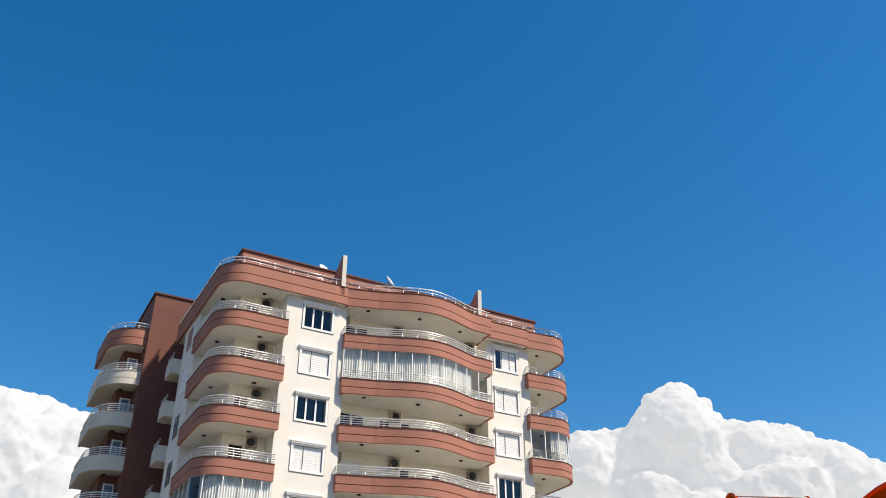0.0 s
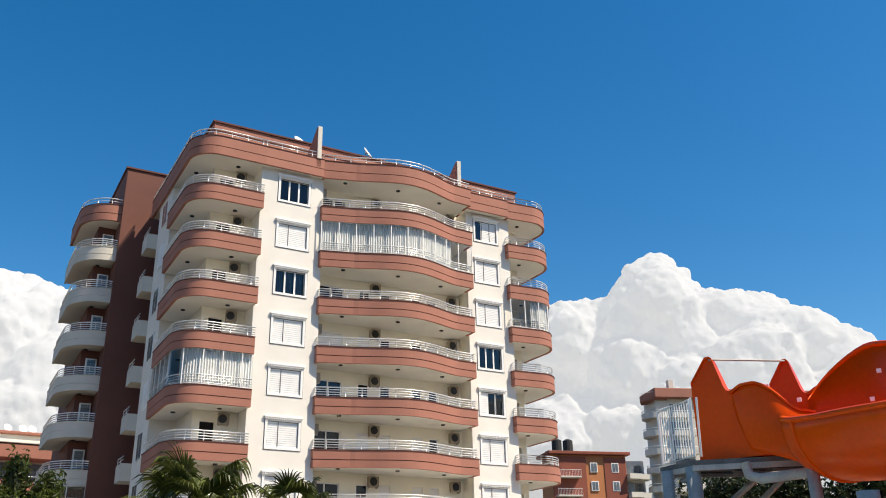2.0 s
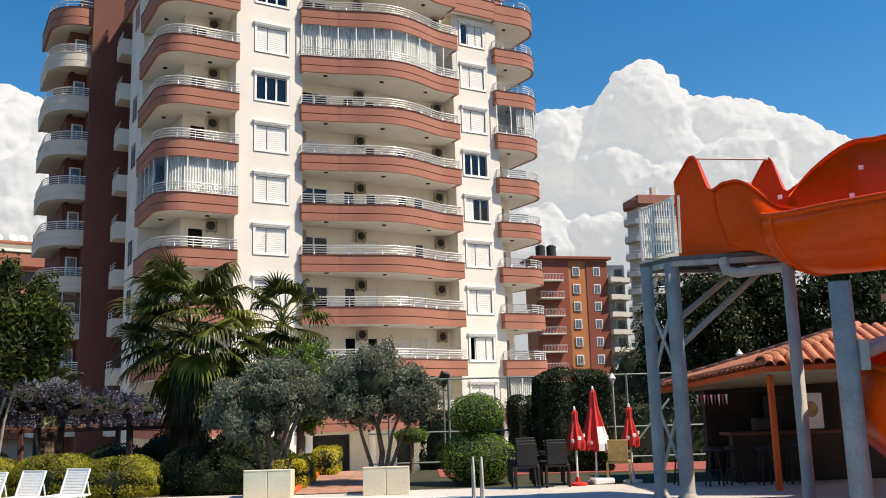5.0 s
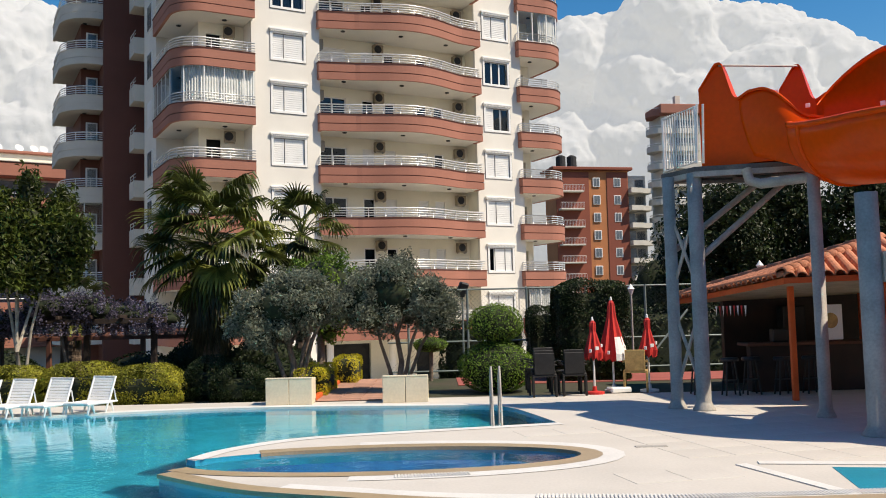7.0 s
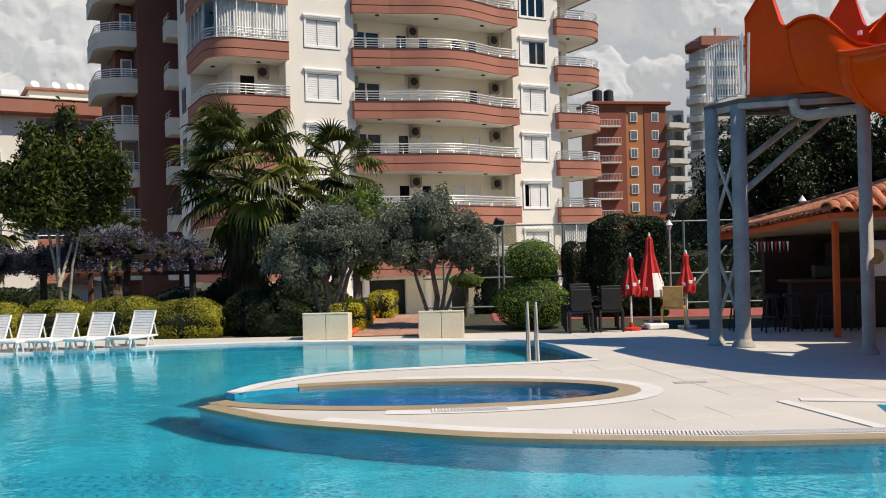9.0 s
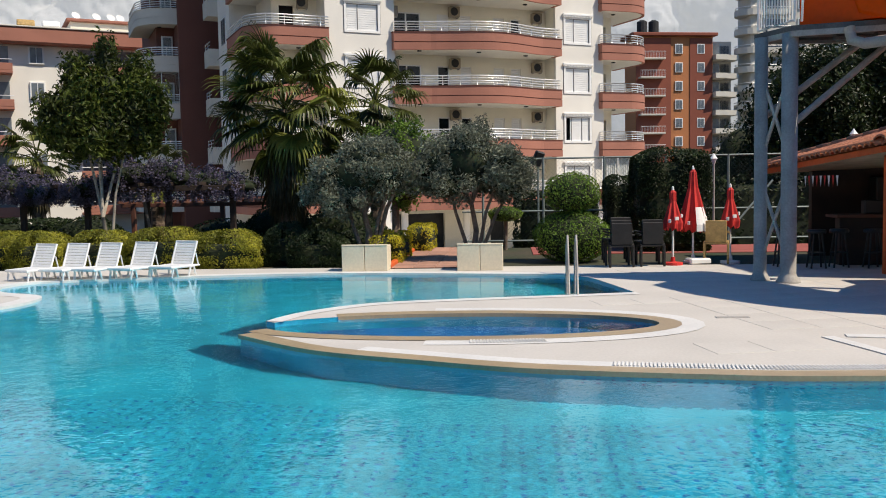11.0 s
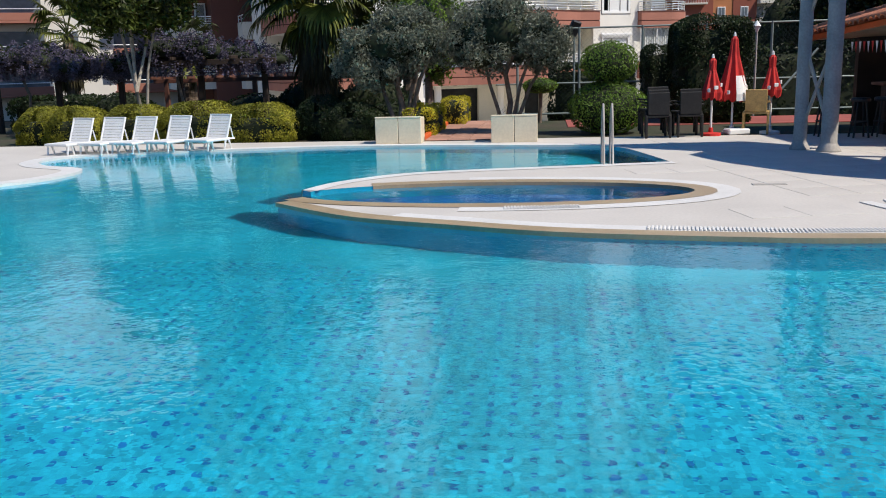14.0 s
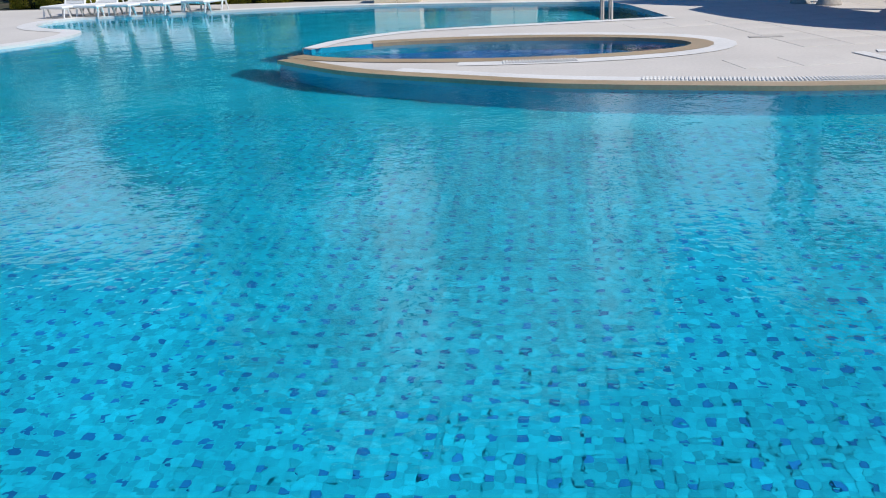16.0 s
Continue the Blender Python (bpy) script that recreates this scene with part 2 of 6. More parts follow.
    def mesh(self, name, material, smooth=False):
        me = bpy.data.meshes.new(name)
        me.from_pydata(self.v, [], self.f)
        me.materials.append(material)
        if smooth:
            me.polygons.foreach_set("use_smooth", [True] * len(me.polygons))
        me.update()
        return me

    def part(self, name, material, parent=None, label="", smooth=False, m=None):
        ob = new(name, self.mesh(name, material, smooth))
        ob.parent = parent
        if m is not None:
            ob.matrix_basis = m
        return tagged(ob, label)

    def thing(self, name, material, label, category, group="", kind="", smooth=False, m=None):
        return tagged(self.part(name, material, None, label, smooth, m), category=category, group=group, kind=kind)


def empty(name, label, category, m=None, group="", kind=""):
    ob = new(name)
    ob.empty_display_size = 0.2
    if m is not None:
        ob.matrix_basis = m
    return tagged(ob, label, category, group, kind)


def shared(name, me, parent, m=None, label=""):
    ob = new(name, me)
    ob.parent = parent
    if m is not None:
        ob.matrix_basis = m
    return tagged(ob, label)


def offset(path, d, closed=False):
    """The path moved d to its left."""
    n, out = len(path), []
    for i, p in enumerate(path):
        a = Vector(path[i - 1] if (i or closed) else path[0])
        b = Vector(path[(i + 1) % n] if (i < n - 1 or closed) else path[-1])
        p = Vector(p)
        d1, d2 = (p - a), (b - p)
        d1 = d1.normalized() if d1.length > 1e-6 else d2.normalized()
        d2 = d2.normalized() if d2.length > 1e-6 else d1
        n1, n2 = Vector((-d1.y, d1.x)), Vector((-d2.y, d2.x))
        k = n1 + n2
        k = k / max(k.length_squared / 2, 0.7) if k.length > 1e-3 else n1
        out.append(tuple(p + k * d))
    return out


def smooth_path(points, steps=5, closed=False):
    """A Catmull-Rom curve through the points."""
    n, out = len(points), []
    at = (lambda i: Vector(points[i % n])) if closed else (lambda i: Vector(points[max(0, min(n - 1, i))]))
    for i in range(n if closed else n - 1):
        a, b, c, d = at(i - 1), at(i), at(i + 1), at(i + 2)
        for k in range(steps):
            t = k / steps
            out.append(tuple(0.5 * (2 * b + (c - a) * t + (2 * a - 5 * b + 4 * c - d) * t * t + (3 * b - a - 3 * c + d) * t ** 3)))
    if not closed:
        out.append(tuple(points[-1]))
    return out


def arc(cx, cy, rx, ry, a0, a1, n):
    return [(cx + rx * math.cos(radians(a0 + (a1 - a0) * k / n)), cy + ry * math.sin(radians(a0 + (a1 - a0) * k / n))) for k in range(n + 1)]


def spaced(path, step):
    """Points about step apart along a path, with the heading at each."""
    out, left = [], 0.0
    for a, b in zip(path, path[1:]):
        a, b = Vector(a), Vector(b)
        L = (b - a).length
        while left < L:
            out.append((a.lerp(b, left / L), math.atan2(b.y - a.y, b.x - a.x)))
            left += step
        left -= L
    return out


def wall_with_holes(u0, u1, z0, z1, y0, y1, holes):
    """A wall along x between y0 and y1 with rectangular openings (ua, ub, za, zb) right through it."""
    us = sorted({u0, u1, *[h[0] for h in holes], *[h[1] for h in holes]})
    zs = sorted({z0, z1, *[h[2] for h in holes], *[h[3] for h in holes]})
    s = Shape()
    solid = {}
    for i in range(len(us) - 1):
        for j in range(len(zs) - 1):
            cu, cz = (us[i] + us[i + 1]) / 2, (zs[j] + zs[j + 1]) / 2
            solid[i, j] = not any(h[0] < cu < h[1] and h[2] < cz < h[3] for h in holes)
    for (i, j), full in solid.items():
        if not full:
            continue
        a, b, c, d = us[i], us[i + 1], zs[j], zs[j + 1]
        s.add([(a, y0, c), (b, y0, c), (b, y0, d), (a, y0, d)], [(0, 1, 2, 3)])
        s.add([(a, y1, c), (b, y1, c), (b, y1, d), (a, y1, d)], [(3, 2, 1, 0)])
        for di, dj, q in ((-1, 0, [(a, y0, c), (a, y0, d), (a, y1, d), (a, y1, c)]), (1, 0, [(b, y0, d), (b, y0, c), (b, y1, c), (b, y1, d)]),
                          (0, -1, [(a, y0, c), (a, y1, c), (b, y1, c), (b, y0, c)]), (0, 1, [(a, y0, d), (b, y0, d), (b, y1, d), (a, y1, d)])):
            if not solid.get((i + di, j + dj), False):
                s.add(q, [(0, 1, 2, 3)])
    return s


# ---------------------------------------------------------------- ground, terrace and pool
def fill(loops, z):
    """A level sheet inside the first loop, with the others cut out."""
    bm = bmesh.new()
    edges = []
    for loop in loops:
        vs = [bm.verts.new((x, y, z)) for x, y in loop]
        edges += [bm.edges.new((vs[i], vs[(i + 1) % len(vs)])) for i in range(len(vs))]
    bmesh.ops.triangle_fill(bm, use_beauty=True, use_dissolve=False, edges=edges)
    bmesh.ops.recalc_face_normals(bm, faces=bm.faces)
    if bm.faces and sum(f.normal.z for f in bm.faces) < 0:
        bmesh.ops.reverse_faces(bm, faces=bm.faces)
    me = bpy.data.meshes.new("sheet")
    bm.to_mesh(me)
    bm.free()
    s = Shape()
    s.add([v.co for v in me.vertices], [tuple(p.vertices) for p in me.polygons])
    bpy.data.meshes.remove(me)
    return s


WATER = -0.035
# the pool's edge, in stretches from corner to corner
left_bank = smooth_path([(-12.5, 2.2), (-11.2, 6.5), (-9.3, 10.2), (-7.8, 12.0), (-7.35, 12.9), (-7.5, 13.9), (-8.5, 14.5), (-9.0, 15.2), (-8.9, 16.0), (-8.2, 16.35),
                         (-5.77, 16.95), (-3.25, 17.22), (-0.03, 16.75), (0.9, 16.55), (1.48, 16.1), (1.78, 15.0), (2.04, 13.68)], 5)
channel = smooth_path([(2.04, 13.68), (0.42, 13.31), (-1.23, 12.93), (-2.01, 12.57), (-2.68, 11.8), (-2.95, 11.04)], 5)
spa = arc(-0.5, 10.70, 2.42, 0.90, 164, -162, 40)
near_bank = smooth_path([(-2.98, 10.02), (-1.92, 9.06), (-0.78, 8.52), (0.31, 8.10), (1.78, 7.84), (2.97, 7.75), (6.0, 7.9), (9.5, 8.6)], 6)
behind = [(10.5, 6.0), (10.5, 0.62), (-12.5, 0.62)]
pool_edge = left_bank + channel[1:] + spa + near_bank + behind
TERRACE = [(-13.5, -9), (13, -9), (13, 17.9), (0.3, 18.3), (-13.5, 18.6)]
deck = fill([TERRACE, pool_edge], 0.0).thing("pool_terrace", STONE, "pale stone terrace tiles laid round the pool", "pavement", kind="structure")
basin = Shape()
n = len(pool_edge)
basin.add([(x, y, z) for z in (-1.05, -0.002) for x, y in pool_edge], [(i, (i + 1) % n, n + (i + 1) % n, n + i) for i in range(n)])
POOLBLUE = mat("pool_wall_mosaic", (0.006, 0.29, 0.42), 0.3, var=0.12, scale=1.5, fine=45, bump=0.05)
basin.thing("pool_wall", mat("pool_side_mosaic", (0.008, 0.40, 0.60), 0.3, var=0.12, scale=1.5, fine=45, bump=0.05), "turquoise mosaic wall of the swimming pool", "pool", kind="structure")
pool_floor = fill([pool_edge], -1.05).thing("pool_floor", POOLBLUE, "turquoise mosaic floor of the swimming pool", "pool", kind="structure")
spa_step = Shape().prism(arc(-0.5, 10.70, 2.36, 0.86, 0, 351, 39), -1.04, -0.75)
spa_step.thing("spa_floor", mat("deep_blue_mosaic", (0.012, 0.12, 0.34), 0.3, var=0.15, scale=2, fine=45, bump=0.05), "deep blue tiled floor of the round bath", "pool", kind="structure")
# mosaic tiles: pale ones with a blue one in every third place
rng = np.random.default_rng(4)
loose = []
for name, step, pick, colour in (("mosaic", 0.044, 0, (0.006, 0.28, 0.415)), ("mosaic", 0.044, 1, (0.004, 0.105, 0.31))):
    s = Shape()
    vs, fs = [], []
    nx, ny = int(11.0 / step), int(7.4 / step)
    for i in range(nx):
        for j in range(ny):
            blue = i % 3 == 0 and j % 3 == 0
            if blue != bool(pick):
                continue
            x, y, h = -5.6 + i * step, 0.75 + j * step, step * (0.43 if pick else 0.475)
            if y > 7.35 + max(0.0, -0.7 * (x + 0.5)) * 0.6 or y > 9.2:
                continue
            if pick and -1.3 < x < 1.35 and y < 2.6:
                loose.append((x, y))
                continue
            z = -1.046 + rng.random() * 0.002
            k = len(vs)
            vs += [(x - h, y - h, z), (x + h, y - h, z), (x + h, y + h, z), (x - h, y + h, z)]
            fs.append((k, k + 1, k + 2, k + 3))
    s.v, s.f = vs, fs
    # per_island tone spread stands in for light flecks thrown by the ripples
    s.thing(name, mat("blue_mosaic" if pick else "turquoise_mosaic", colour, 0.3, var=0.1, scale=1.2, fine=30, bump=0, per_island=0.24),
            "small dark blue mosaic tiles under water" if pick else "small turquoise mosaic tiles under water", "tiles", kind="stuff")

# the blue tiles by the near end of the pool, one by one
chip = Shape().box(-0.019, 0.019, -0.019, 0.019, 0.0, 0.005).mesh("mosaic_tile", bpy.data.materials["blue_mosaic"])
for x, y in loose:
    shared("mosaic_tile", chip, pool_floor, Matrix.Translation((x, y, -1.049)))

# dark tiles in the mosaic of the near bank's wall
s = Shape()
for p, a in spaced(offset(near_bank[20:], -0.006), 0.132):
    dx, dy = 0.019 * math.cos(a), 0.019 * math.sin(a)
    for k in range(3):
        z = -0.07 - 0.132 * k
        s.add([(p.x - dx, p.y - dy, z - 0.019), (p.x + dx, p.y + dy, z - 0.019), (p.x + dx, p.y + dy, z + 0.019), (p.x - dx, p.y - dy, z + 0.019)], [(0, 1, 2, 3)])
s.thing("wall_mosaic", bpy.data.materials["blue_mosaic"], "small dark blue mosaic tiles in the pool wall", "tiles", kind="stuff")

water_mat = bpy.data.materials.new("pool_water")
water_mat.use_nodes = True
nn, nl = water_mat.node_tree.nodes, water_mat.node_tree.links
wp = nn["Principled BSDF"]
wp.inputs["Base Color"].default_value = (0.62, 0.985, 1.0, 1)
wp.inputs["Roughness"].default_value, wp.inputs["IOR"].default_value, wp.inputs["Transmission Weight"].default_value = 0.0, 1.33, 1.0
wtc, wbump, wadd = nn.new("ShaderNodeTexCoord"), nn.new("ShaderNodeBump"), nn.new("ShaderNodeMath")
wadd.operation = "MULTIPLY_ADD"
w1, w2 = nn.new("ShaderNodeTexNoise"), nn.new("ShaderNodeTexNoise")
w1.inputs["Scale"].default_value, w1.inputs["Detail"].default_value = 3.0, 1.0
w2.inputs["Scale"].default_value, w2.inputs["Detail"].default_value = 17.0, 1.0
for w in (w1, w2):
    nl.new(wtc.outputs["Object"], w.inputs["Vector"])
nl.new(w2.outputs["Fac"], wadd.inputs[0])
wadd.inputs[1].default_value = 0.4
nl.new(w1.outputs["Fac"], wadd.inputs[2])
nl.new(wadd.outputs[0], wbump.inputs["Height"])
wbump.inputs["Strength"].default_value, wbump.inputs["Distance"].default_value = 0.27, 0.02
nl.new(wbump.outputs[0], wp.inputs["Normal"])
water = fill([pool_edge], WATER).thing("pool_water", water_mat, "clear turquoise water with small ripples", "water", kind="structure")
water.visible_shadow = False

# stone edging: a wet tan lip, then a white grating channel
def edging(name, path, d0, d1, z, material, label):
    a, b = offset(path, d0), offset(path, d1)
    s, k = Shape(), len(path)
    s.add([(*p, z) for p in a] + [(*p, z) for p in b] + [(*p, z - 0.06) for p in a], [(i, i + 1, k + i + 1, k + i) for i in range(k - 1)] + [(i, i + 1, 2 * k + i + 1, 2 * k + i) for i in range(k - 1)])
    return s.thing(name, material, label, "edging", kind="structure")


edging("pool_lip", near_bank, -0.03, 0.2, 0.008, TAN, "wet tan stone lip along the pool edge")
edging("grating_channel", near_bank[8:], 0.2, 0.42, 0.006, WHITESTONE, "white stone channel beside the pool lip")
edging("pool_lip", spa[4:], -0.02, 0.24, 0.008, TAN, "wet tan stone lip round the small bath")
edging("grating_channel", spa[8:-8], 0.24, 0.5, 0.006, WHITESTONE, "white stone band round the small bath")
edging("pool_rim", channel, -0.02, 0.22, 0.006, WHITESTONE, "white stone rim of the pool")
edging("pool_rim", left_bank[:70], -0.02, 0.3, 0.006, WHITESTONE, "white stone rim of the pool")

R = 4000


def ground_z(y):
    """The garden falls away beyond the path towards the apartment building."""
    return -0.03 if y < 24 else max(-2.2, -0.03 - (y - 24) * 0.136)


g = Shape()
for x0, x1, y0, y1 in ((-R, R, 17.8, 24), (-R, R, 24, 40), (-R, R, 40, R), (-R, R, -R, -8.9), (-R, -13.4, -8.9, 17.8), (12.9, R, -8.9, 17.8)):
    g.add([(x0, y0, ground_z(y0)), (x1, y0, ground_z(y0)), (x1, y1, ground_z(y1)), (x0, y1, ground_z(y1))], [(0, 1, 2, 3)])
# mostly hidden paving, added pale to bounce sunlight up under the balconies
Shape().box(-30, 30, 40.0, 60, -2.25, -2.18).thing("forecourt", mat("pale_paving", (0.66, 0.60, 0.51), 0.85, var=0.1, scale=0.5, fine=12), "pale forecourt paving, added to bounce light onto the apartment building", "pavement", kind="structure")
# unseen walls added round the grounds to hold back low sky light
UNSEEN_WALL = mat("unseen_wall_render", (0.34, 0.31, 0.27), 0.9, var=0.08, scale=0.2, fine=3)
for k, (x0, x1, y0, y1, h) in enumerate(((-46, 46, -17, -16, 7), (36, 37, -16, 40, 14), (-47, -46, -16, 45, 14))):
    Shape().box(x0, x1, y0, y1, -0.03, h).thing("wall_%d" % (k + 1), UNSEEN_WALL, "unseen plain wall added to cut sky light round the pool", "wall", kind="structure")
g.thing("ground", SOIL, "brown garden soil with patches of grass", "ground", kind="structure")

# ---------------------------------------------------------------- the tall apartment building
BX, BY, TURN_B = -8.54, 47.06, 28.38
tower_m = pose(BX, BY, 0, 0, 0, TURN_B)
house = empty("apartment_building", "tall cream apartment building with terracotta balcony bands", "building", tower_m)
F, Z0, BAND, RAIL = 2.9, 23.56, 0.93, 1.48        # storey, top band's foot, band height, rail height
levels = [Z0 - F * k for k in range(9)]
WINZ = [24.52 - F * k for k in range(9)]          # window sills
ROOF = 26.42

# plans of the balconies, in the building's own frame (x along the front, y into it), from left to right
LEFT_PLAN = [(-5.1, 5.1)] + [(-5.1, 2.6)] + arc(-3.5, 1.15, 1.6, 1.6, 180, 270, 22) + [(-2.0, -0.45), (-0.86, -0.45)]
MID_PLAN = [(2.78, 0.0), (2.78, -0.36), (4.72, -0.9)] + [(4.72 + 6.9 * t, -0.95 - 0.95 * math.sin(math.pi * t) ** 1.3 - 0.1 * t) for t in [k / 28 for k in range(1, 29)]] + [(12.45, -1.0), (12.95, -0.95), (12.95, 0.0)]
RIGHT_PLAN = [(16.1, 0.0), (16.1, -0.42), (18.1, -0.6)] + arc(18.1, 1.3, 1.9, 1.9, -90, 0, 22) + [(20.0, 4.0)]
WING_PLAN = [(-9.15, 18.0), (-9.15, 14.9)] + arc(-7.2, 14.3, 1.95, 2.3, 180, 270, 20) + [(-6.1, 12.0)]


def parapet(path, z, h, colour, parent, name="parapet"):
    """A solid band with one dark groove."""
    s = Shape().strip(path, 0.16, z, z + 0.42 * h).strip(path, 0.16, z + 0.42 * h + 0.05, z + h)
    ob = s.part(name, colour, parent)
    Shape().strip(offset(path, 0.03), 0.1, z + 0.42 * h - 0.01, z + 0.42 * h + 0.06).part("groove", GROOVE if colour is TERRA else colour, ob)
    Shape().strip(offset(path, -0.035), 0.22, z + h, z + h + 0.04).part("coping", GROOVE if colour is TERRA else colour, ob)
    return ob


def railing(path, z, h, parent, bars=4):
    s = Shape()
    mid = offset(path, 0.08)
    for k in range(bars):
        s.tube([(*p, z + h * (k + 1) / bars) for p in mid], 0.034 if k == bars - 1 else 0.024, 6)
    rail = s.part("railing", STEEL, parent, "polished steel handrail with horizontal bars", True)
    post = Shape().tube([(0, 0, 0), (0, 0, h)], 0.022, 6).mesh("rail_post", STEEL, True)
    for p, a in spaced(mid, 0.95):
        shared("rail_post", post, rail, Matrix.Translation((p.x, p.y, z)))
    return rail


lamp_disc = Shape().lathe([(0.13, 0.0), (0.13, -0.05), (0.09, -0.06), (0.085, -0.02), (0.0, -0.02)], 12).mesh("ceiling_lamp", BLACK)


def balcony(plan, back, z, colour, name="balcony", lamps=()):
    """One balcony: floor slab, banded parapet, steel rail and the soffit lamps below it."""
    ob = Shape().prism(offset(plan, 0.1) + back, z + 0.03, z + 0.33).part(name, OFFWHITE if colour is OFFWHITE else CREAM, house)
    parapet(plan, z, BAND, colour, ob)
    railing(plan, z + BAND + 0.02, RAIL - BAND, ob)
    for x, y in lamps:
        shared("ceiling_lamp", lamp_disc, ob, Matrix.Translation((x, y, z + 0.035)))
    return ob


LEFT_BACK, MID_BACK, RIGHT_BACK = [(-0.86, 1.5), (-3.4, 1.5), (-3.4, 5.1)], [(12.95, 1.3), (2.78, 1.3)], [(18.2, 4.0), (18.2, 1.7), (16.1, 1.7)]
WING_BACK = [(-6.1, 14.5), (-7.1, 14.5), (-7.1, 18.0)]
for plan, back, colour, lamps, count, name in ((LEFT_PLAN, LEFT_BACK, TERRA, ((-2.2, 0.7), (-4.2, 2.6)), 9, "corner_balcony"), (MID_PLAN, MID_BACK, TERRA, ((4.3, -0.2), (7.7, -0.7), (10.9, -0.3)), 9, "balcony"),
                                               (RIGHT_PLAN, RIGHT_BACK, TERRA, ((17.6, 0.6),), 9, "corner_balcony"), (WING_PLAN, WING_BACK, OFFWHITE, ((-7.7, 13.4),), 9, "wing_balcony")):
    first = balcony(plan, back, 0.0, colour, name, lamps)
    first.matrix_basis = Matrix.Translation((0, 0, levels[0]))
    for z in levels[1:count]:
        copy_thing(first, Matrix.Translation((0, 0, z)))
# the roof slab carries the same outline
for plan, back, lamps in (([(-5.1, 10.6)] + LEFT_PLAN[1:], [(-0.86, 1.5), (-3.4, 1.5), (-3.4, 10.6)], ((-2.2, 0.7), (-4.2, 2.6))), (MID_PLAN, MID_BACK, ((4.3, -0.2), (7.7, -0.7), (10.9, -0.3))), (RIGHT_PLAN, RIGHT_BACK, ((17.6, 0.6),)), (WING_PLAN, WING_BACK, ())):
    top = Shape().prism(offset(plan, 0.1) + back, 0.03, 0.4).part("roof_eave", CREAM, house, m=Matrix.Translation((0, 0, ROOF)))
    parapet(plan, 0, 1.16, TERRA, top)
    railing(plan, 1.2, 0.42, top, 2)
    for x, y in lamps:
        shared("ceiling_lamp", lamp_disc, top, Matrix.Translation((x, y, 0.035)))
# plain bands between the balconies along the roof
for a, b in (((-0.86, -0.45), (2.78, -0.45)), ((12.95, -0.6), (16.1, -0.6))):
    top = Shape().prism([(a[0], a[1] + 0.1), (b[0], b[1] + 0.1), (b[0], 0.6), (a[0], 0.6)], ROOF + 0.03, ROOF + 0.4).part("roof_eave", CREAM, house)
    parapet([a, b], ROOF, 1.16, TERRA, top)
    railing([a, b], ROOF + 1.2, 0.42, top, 2)

# walls with real openings
TOPW = ROOF + 0.05
left_holes = [(0.22, 2.02, z, z + 1.42) for z in WINZ]
right_holes = [(13.75, 15.45, z, z + 1.42) for z in WINZ]
wall_with_holes(-0.94, 2.95, -2.3, TOPW, 0.0, 0.25, left_holes).part("front_wall", CREAM, house)
wall_with_holes(13.1, 16.45, -2.3, TOPW, 0.0, 0.25, right_holes).part("front_wall", CREAM, house)
DOORS = ((3.25, 5.0), (6.0, 6.75), (7.45, 8.15), (9.6, 10.3), (10.75, 11.4))
mid_holes = [(a, b, z + 0.35, z + 2.35) for z in levels[:9] for a, b in DOORS]
wall_with_holes(2.95, 13.1, 0.4, TOPW, 1.2, 1.4, mid_holes).part("recessed_wall", WARM, house)
wall_with_holes(2.95, 13.1, -2.3, 0.6, 1.9, 2.1, [(3.6, 6.6, -2.2, 0.1), (9.6, 10.6, -2.2, 0.0)]).part("entrance_wall", WARM, house)
for x in (3.4, 7.2, 11.6):
    Shape().lathe([(0.2, -2.2), (0.2, 0.4)], 14, (x, 0.2, 0)).part("column", CREAM, house)
for a, b in ((2.7, 2.95), (13.1, 13.3)):
    Shape().box(a, b, 0.2, 1.3, -2.3, TOPW).part("return_wall", WARM, house)
for a, b, c in ((-0.94, -0.7, 1.55), (16.25, 16.45, 1.75)):
    Shape().box(a, b, 0.2, c, -2.3, TOPW).part("return_wall", CREAM, house)
wall_with_holes(-3.4, -0.8, -2.3, TOPW, 1.5, 1.7, [(-3.0, -2.2, z + 0.35, z + 2.35) for z in levels]).part("recessed_wall", WARM, house)
wall_with_holes(16.3, 18.2, -2.3, TOPW, 1.7, 1.9, [(17.0, 17.8, z + 0.35, z + 2.35) for z in levels]).part("recessed_wall", WARM, house)
Shape().box(-3.4, -3.2, 1.65, 5.2, -2.3, TOPW).part("side_wall", CREAM, house)
Shape().box(18.0, 18.2, 1.85, 16, -2.3, TOPW).part("side_wall", CREAM, house)
# near-black block seen through the glass; unlit rooms' darkness is put into its colour
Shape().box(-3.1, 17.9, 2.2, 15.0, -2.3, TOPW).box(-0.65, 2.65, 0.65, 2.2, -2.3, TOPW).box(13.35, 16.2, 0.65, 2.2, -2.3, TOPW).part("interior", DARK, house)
# penthouse and fins on the roof
Shape().box(-3.7, 18.0, 1.2, 12.0, ROOF + 0.3, 29.35, 0.02).part("penthouse", TERRA, house)
Shape().box(-3.8, 18.1, 1.1, 12.1, 29.35, 29.45).box(-3.7, 18.05, 1.16, 1.3, 28.8, 28.86).part("penthouse_coping", GROOVE, house)
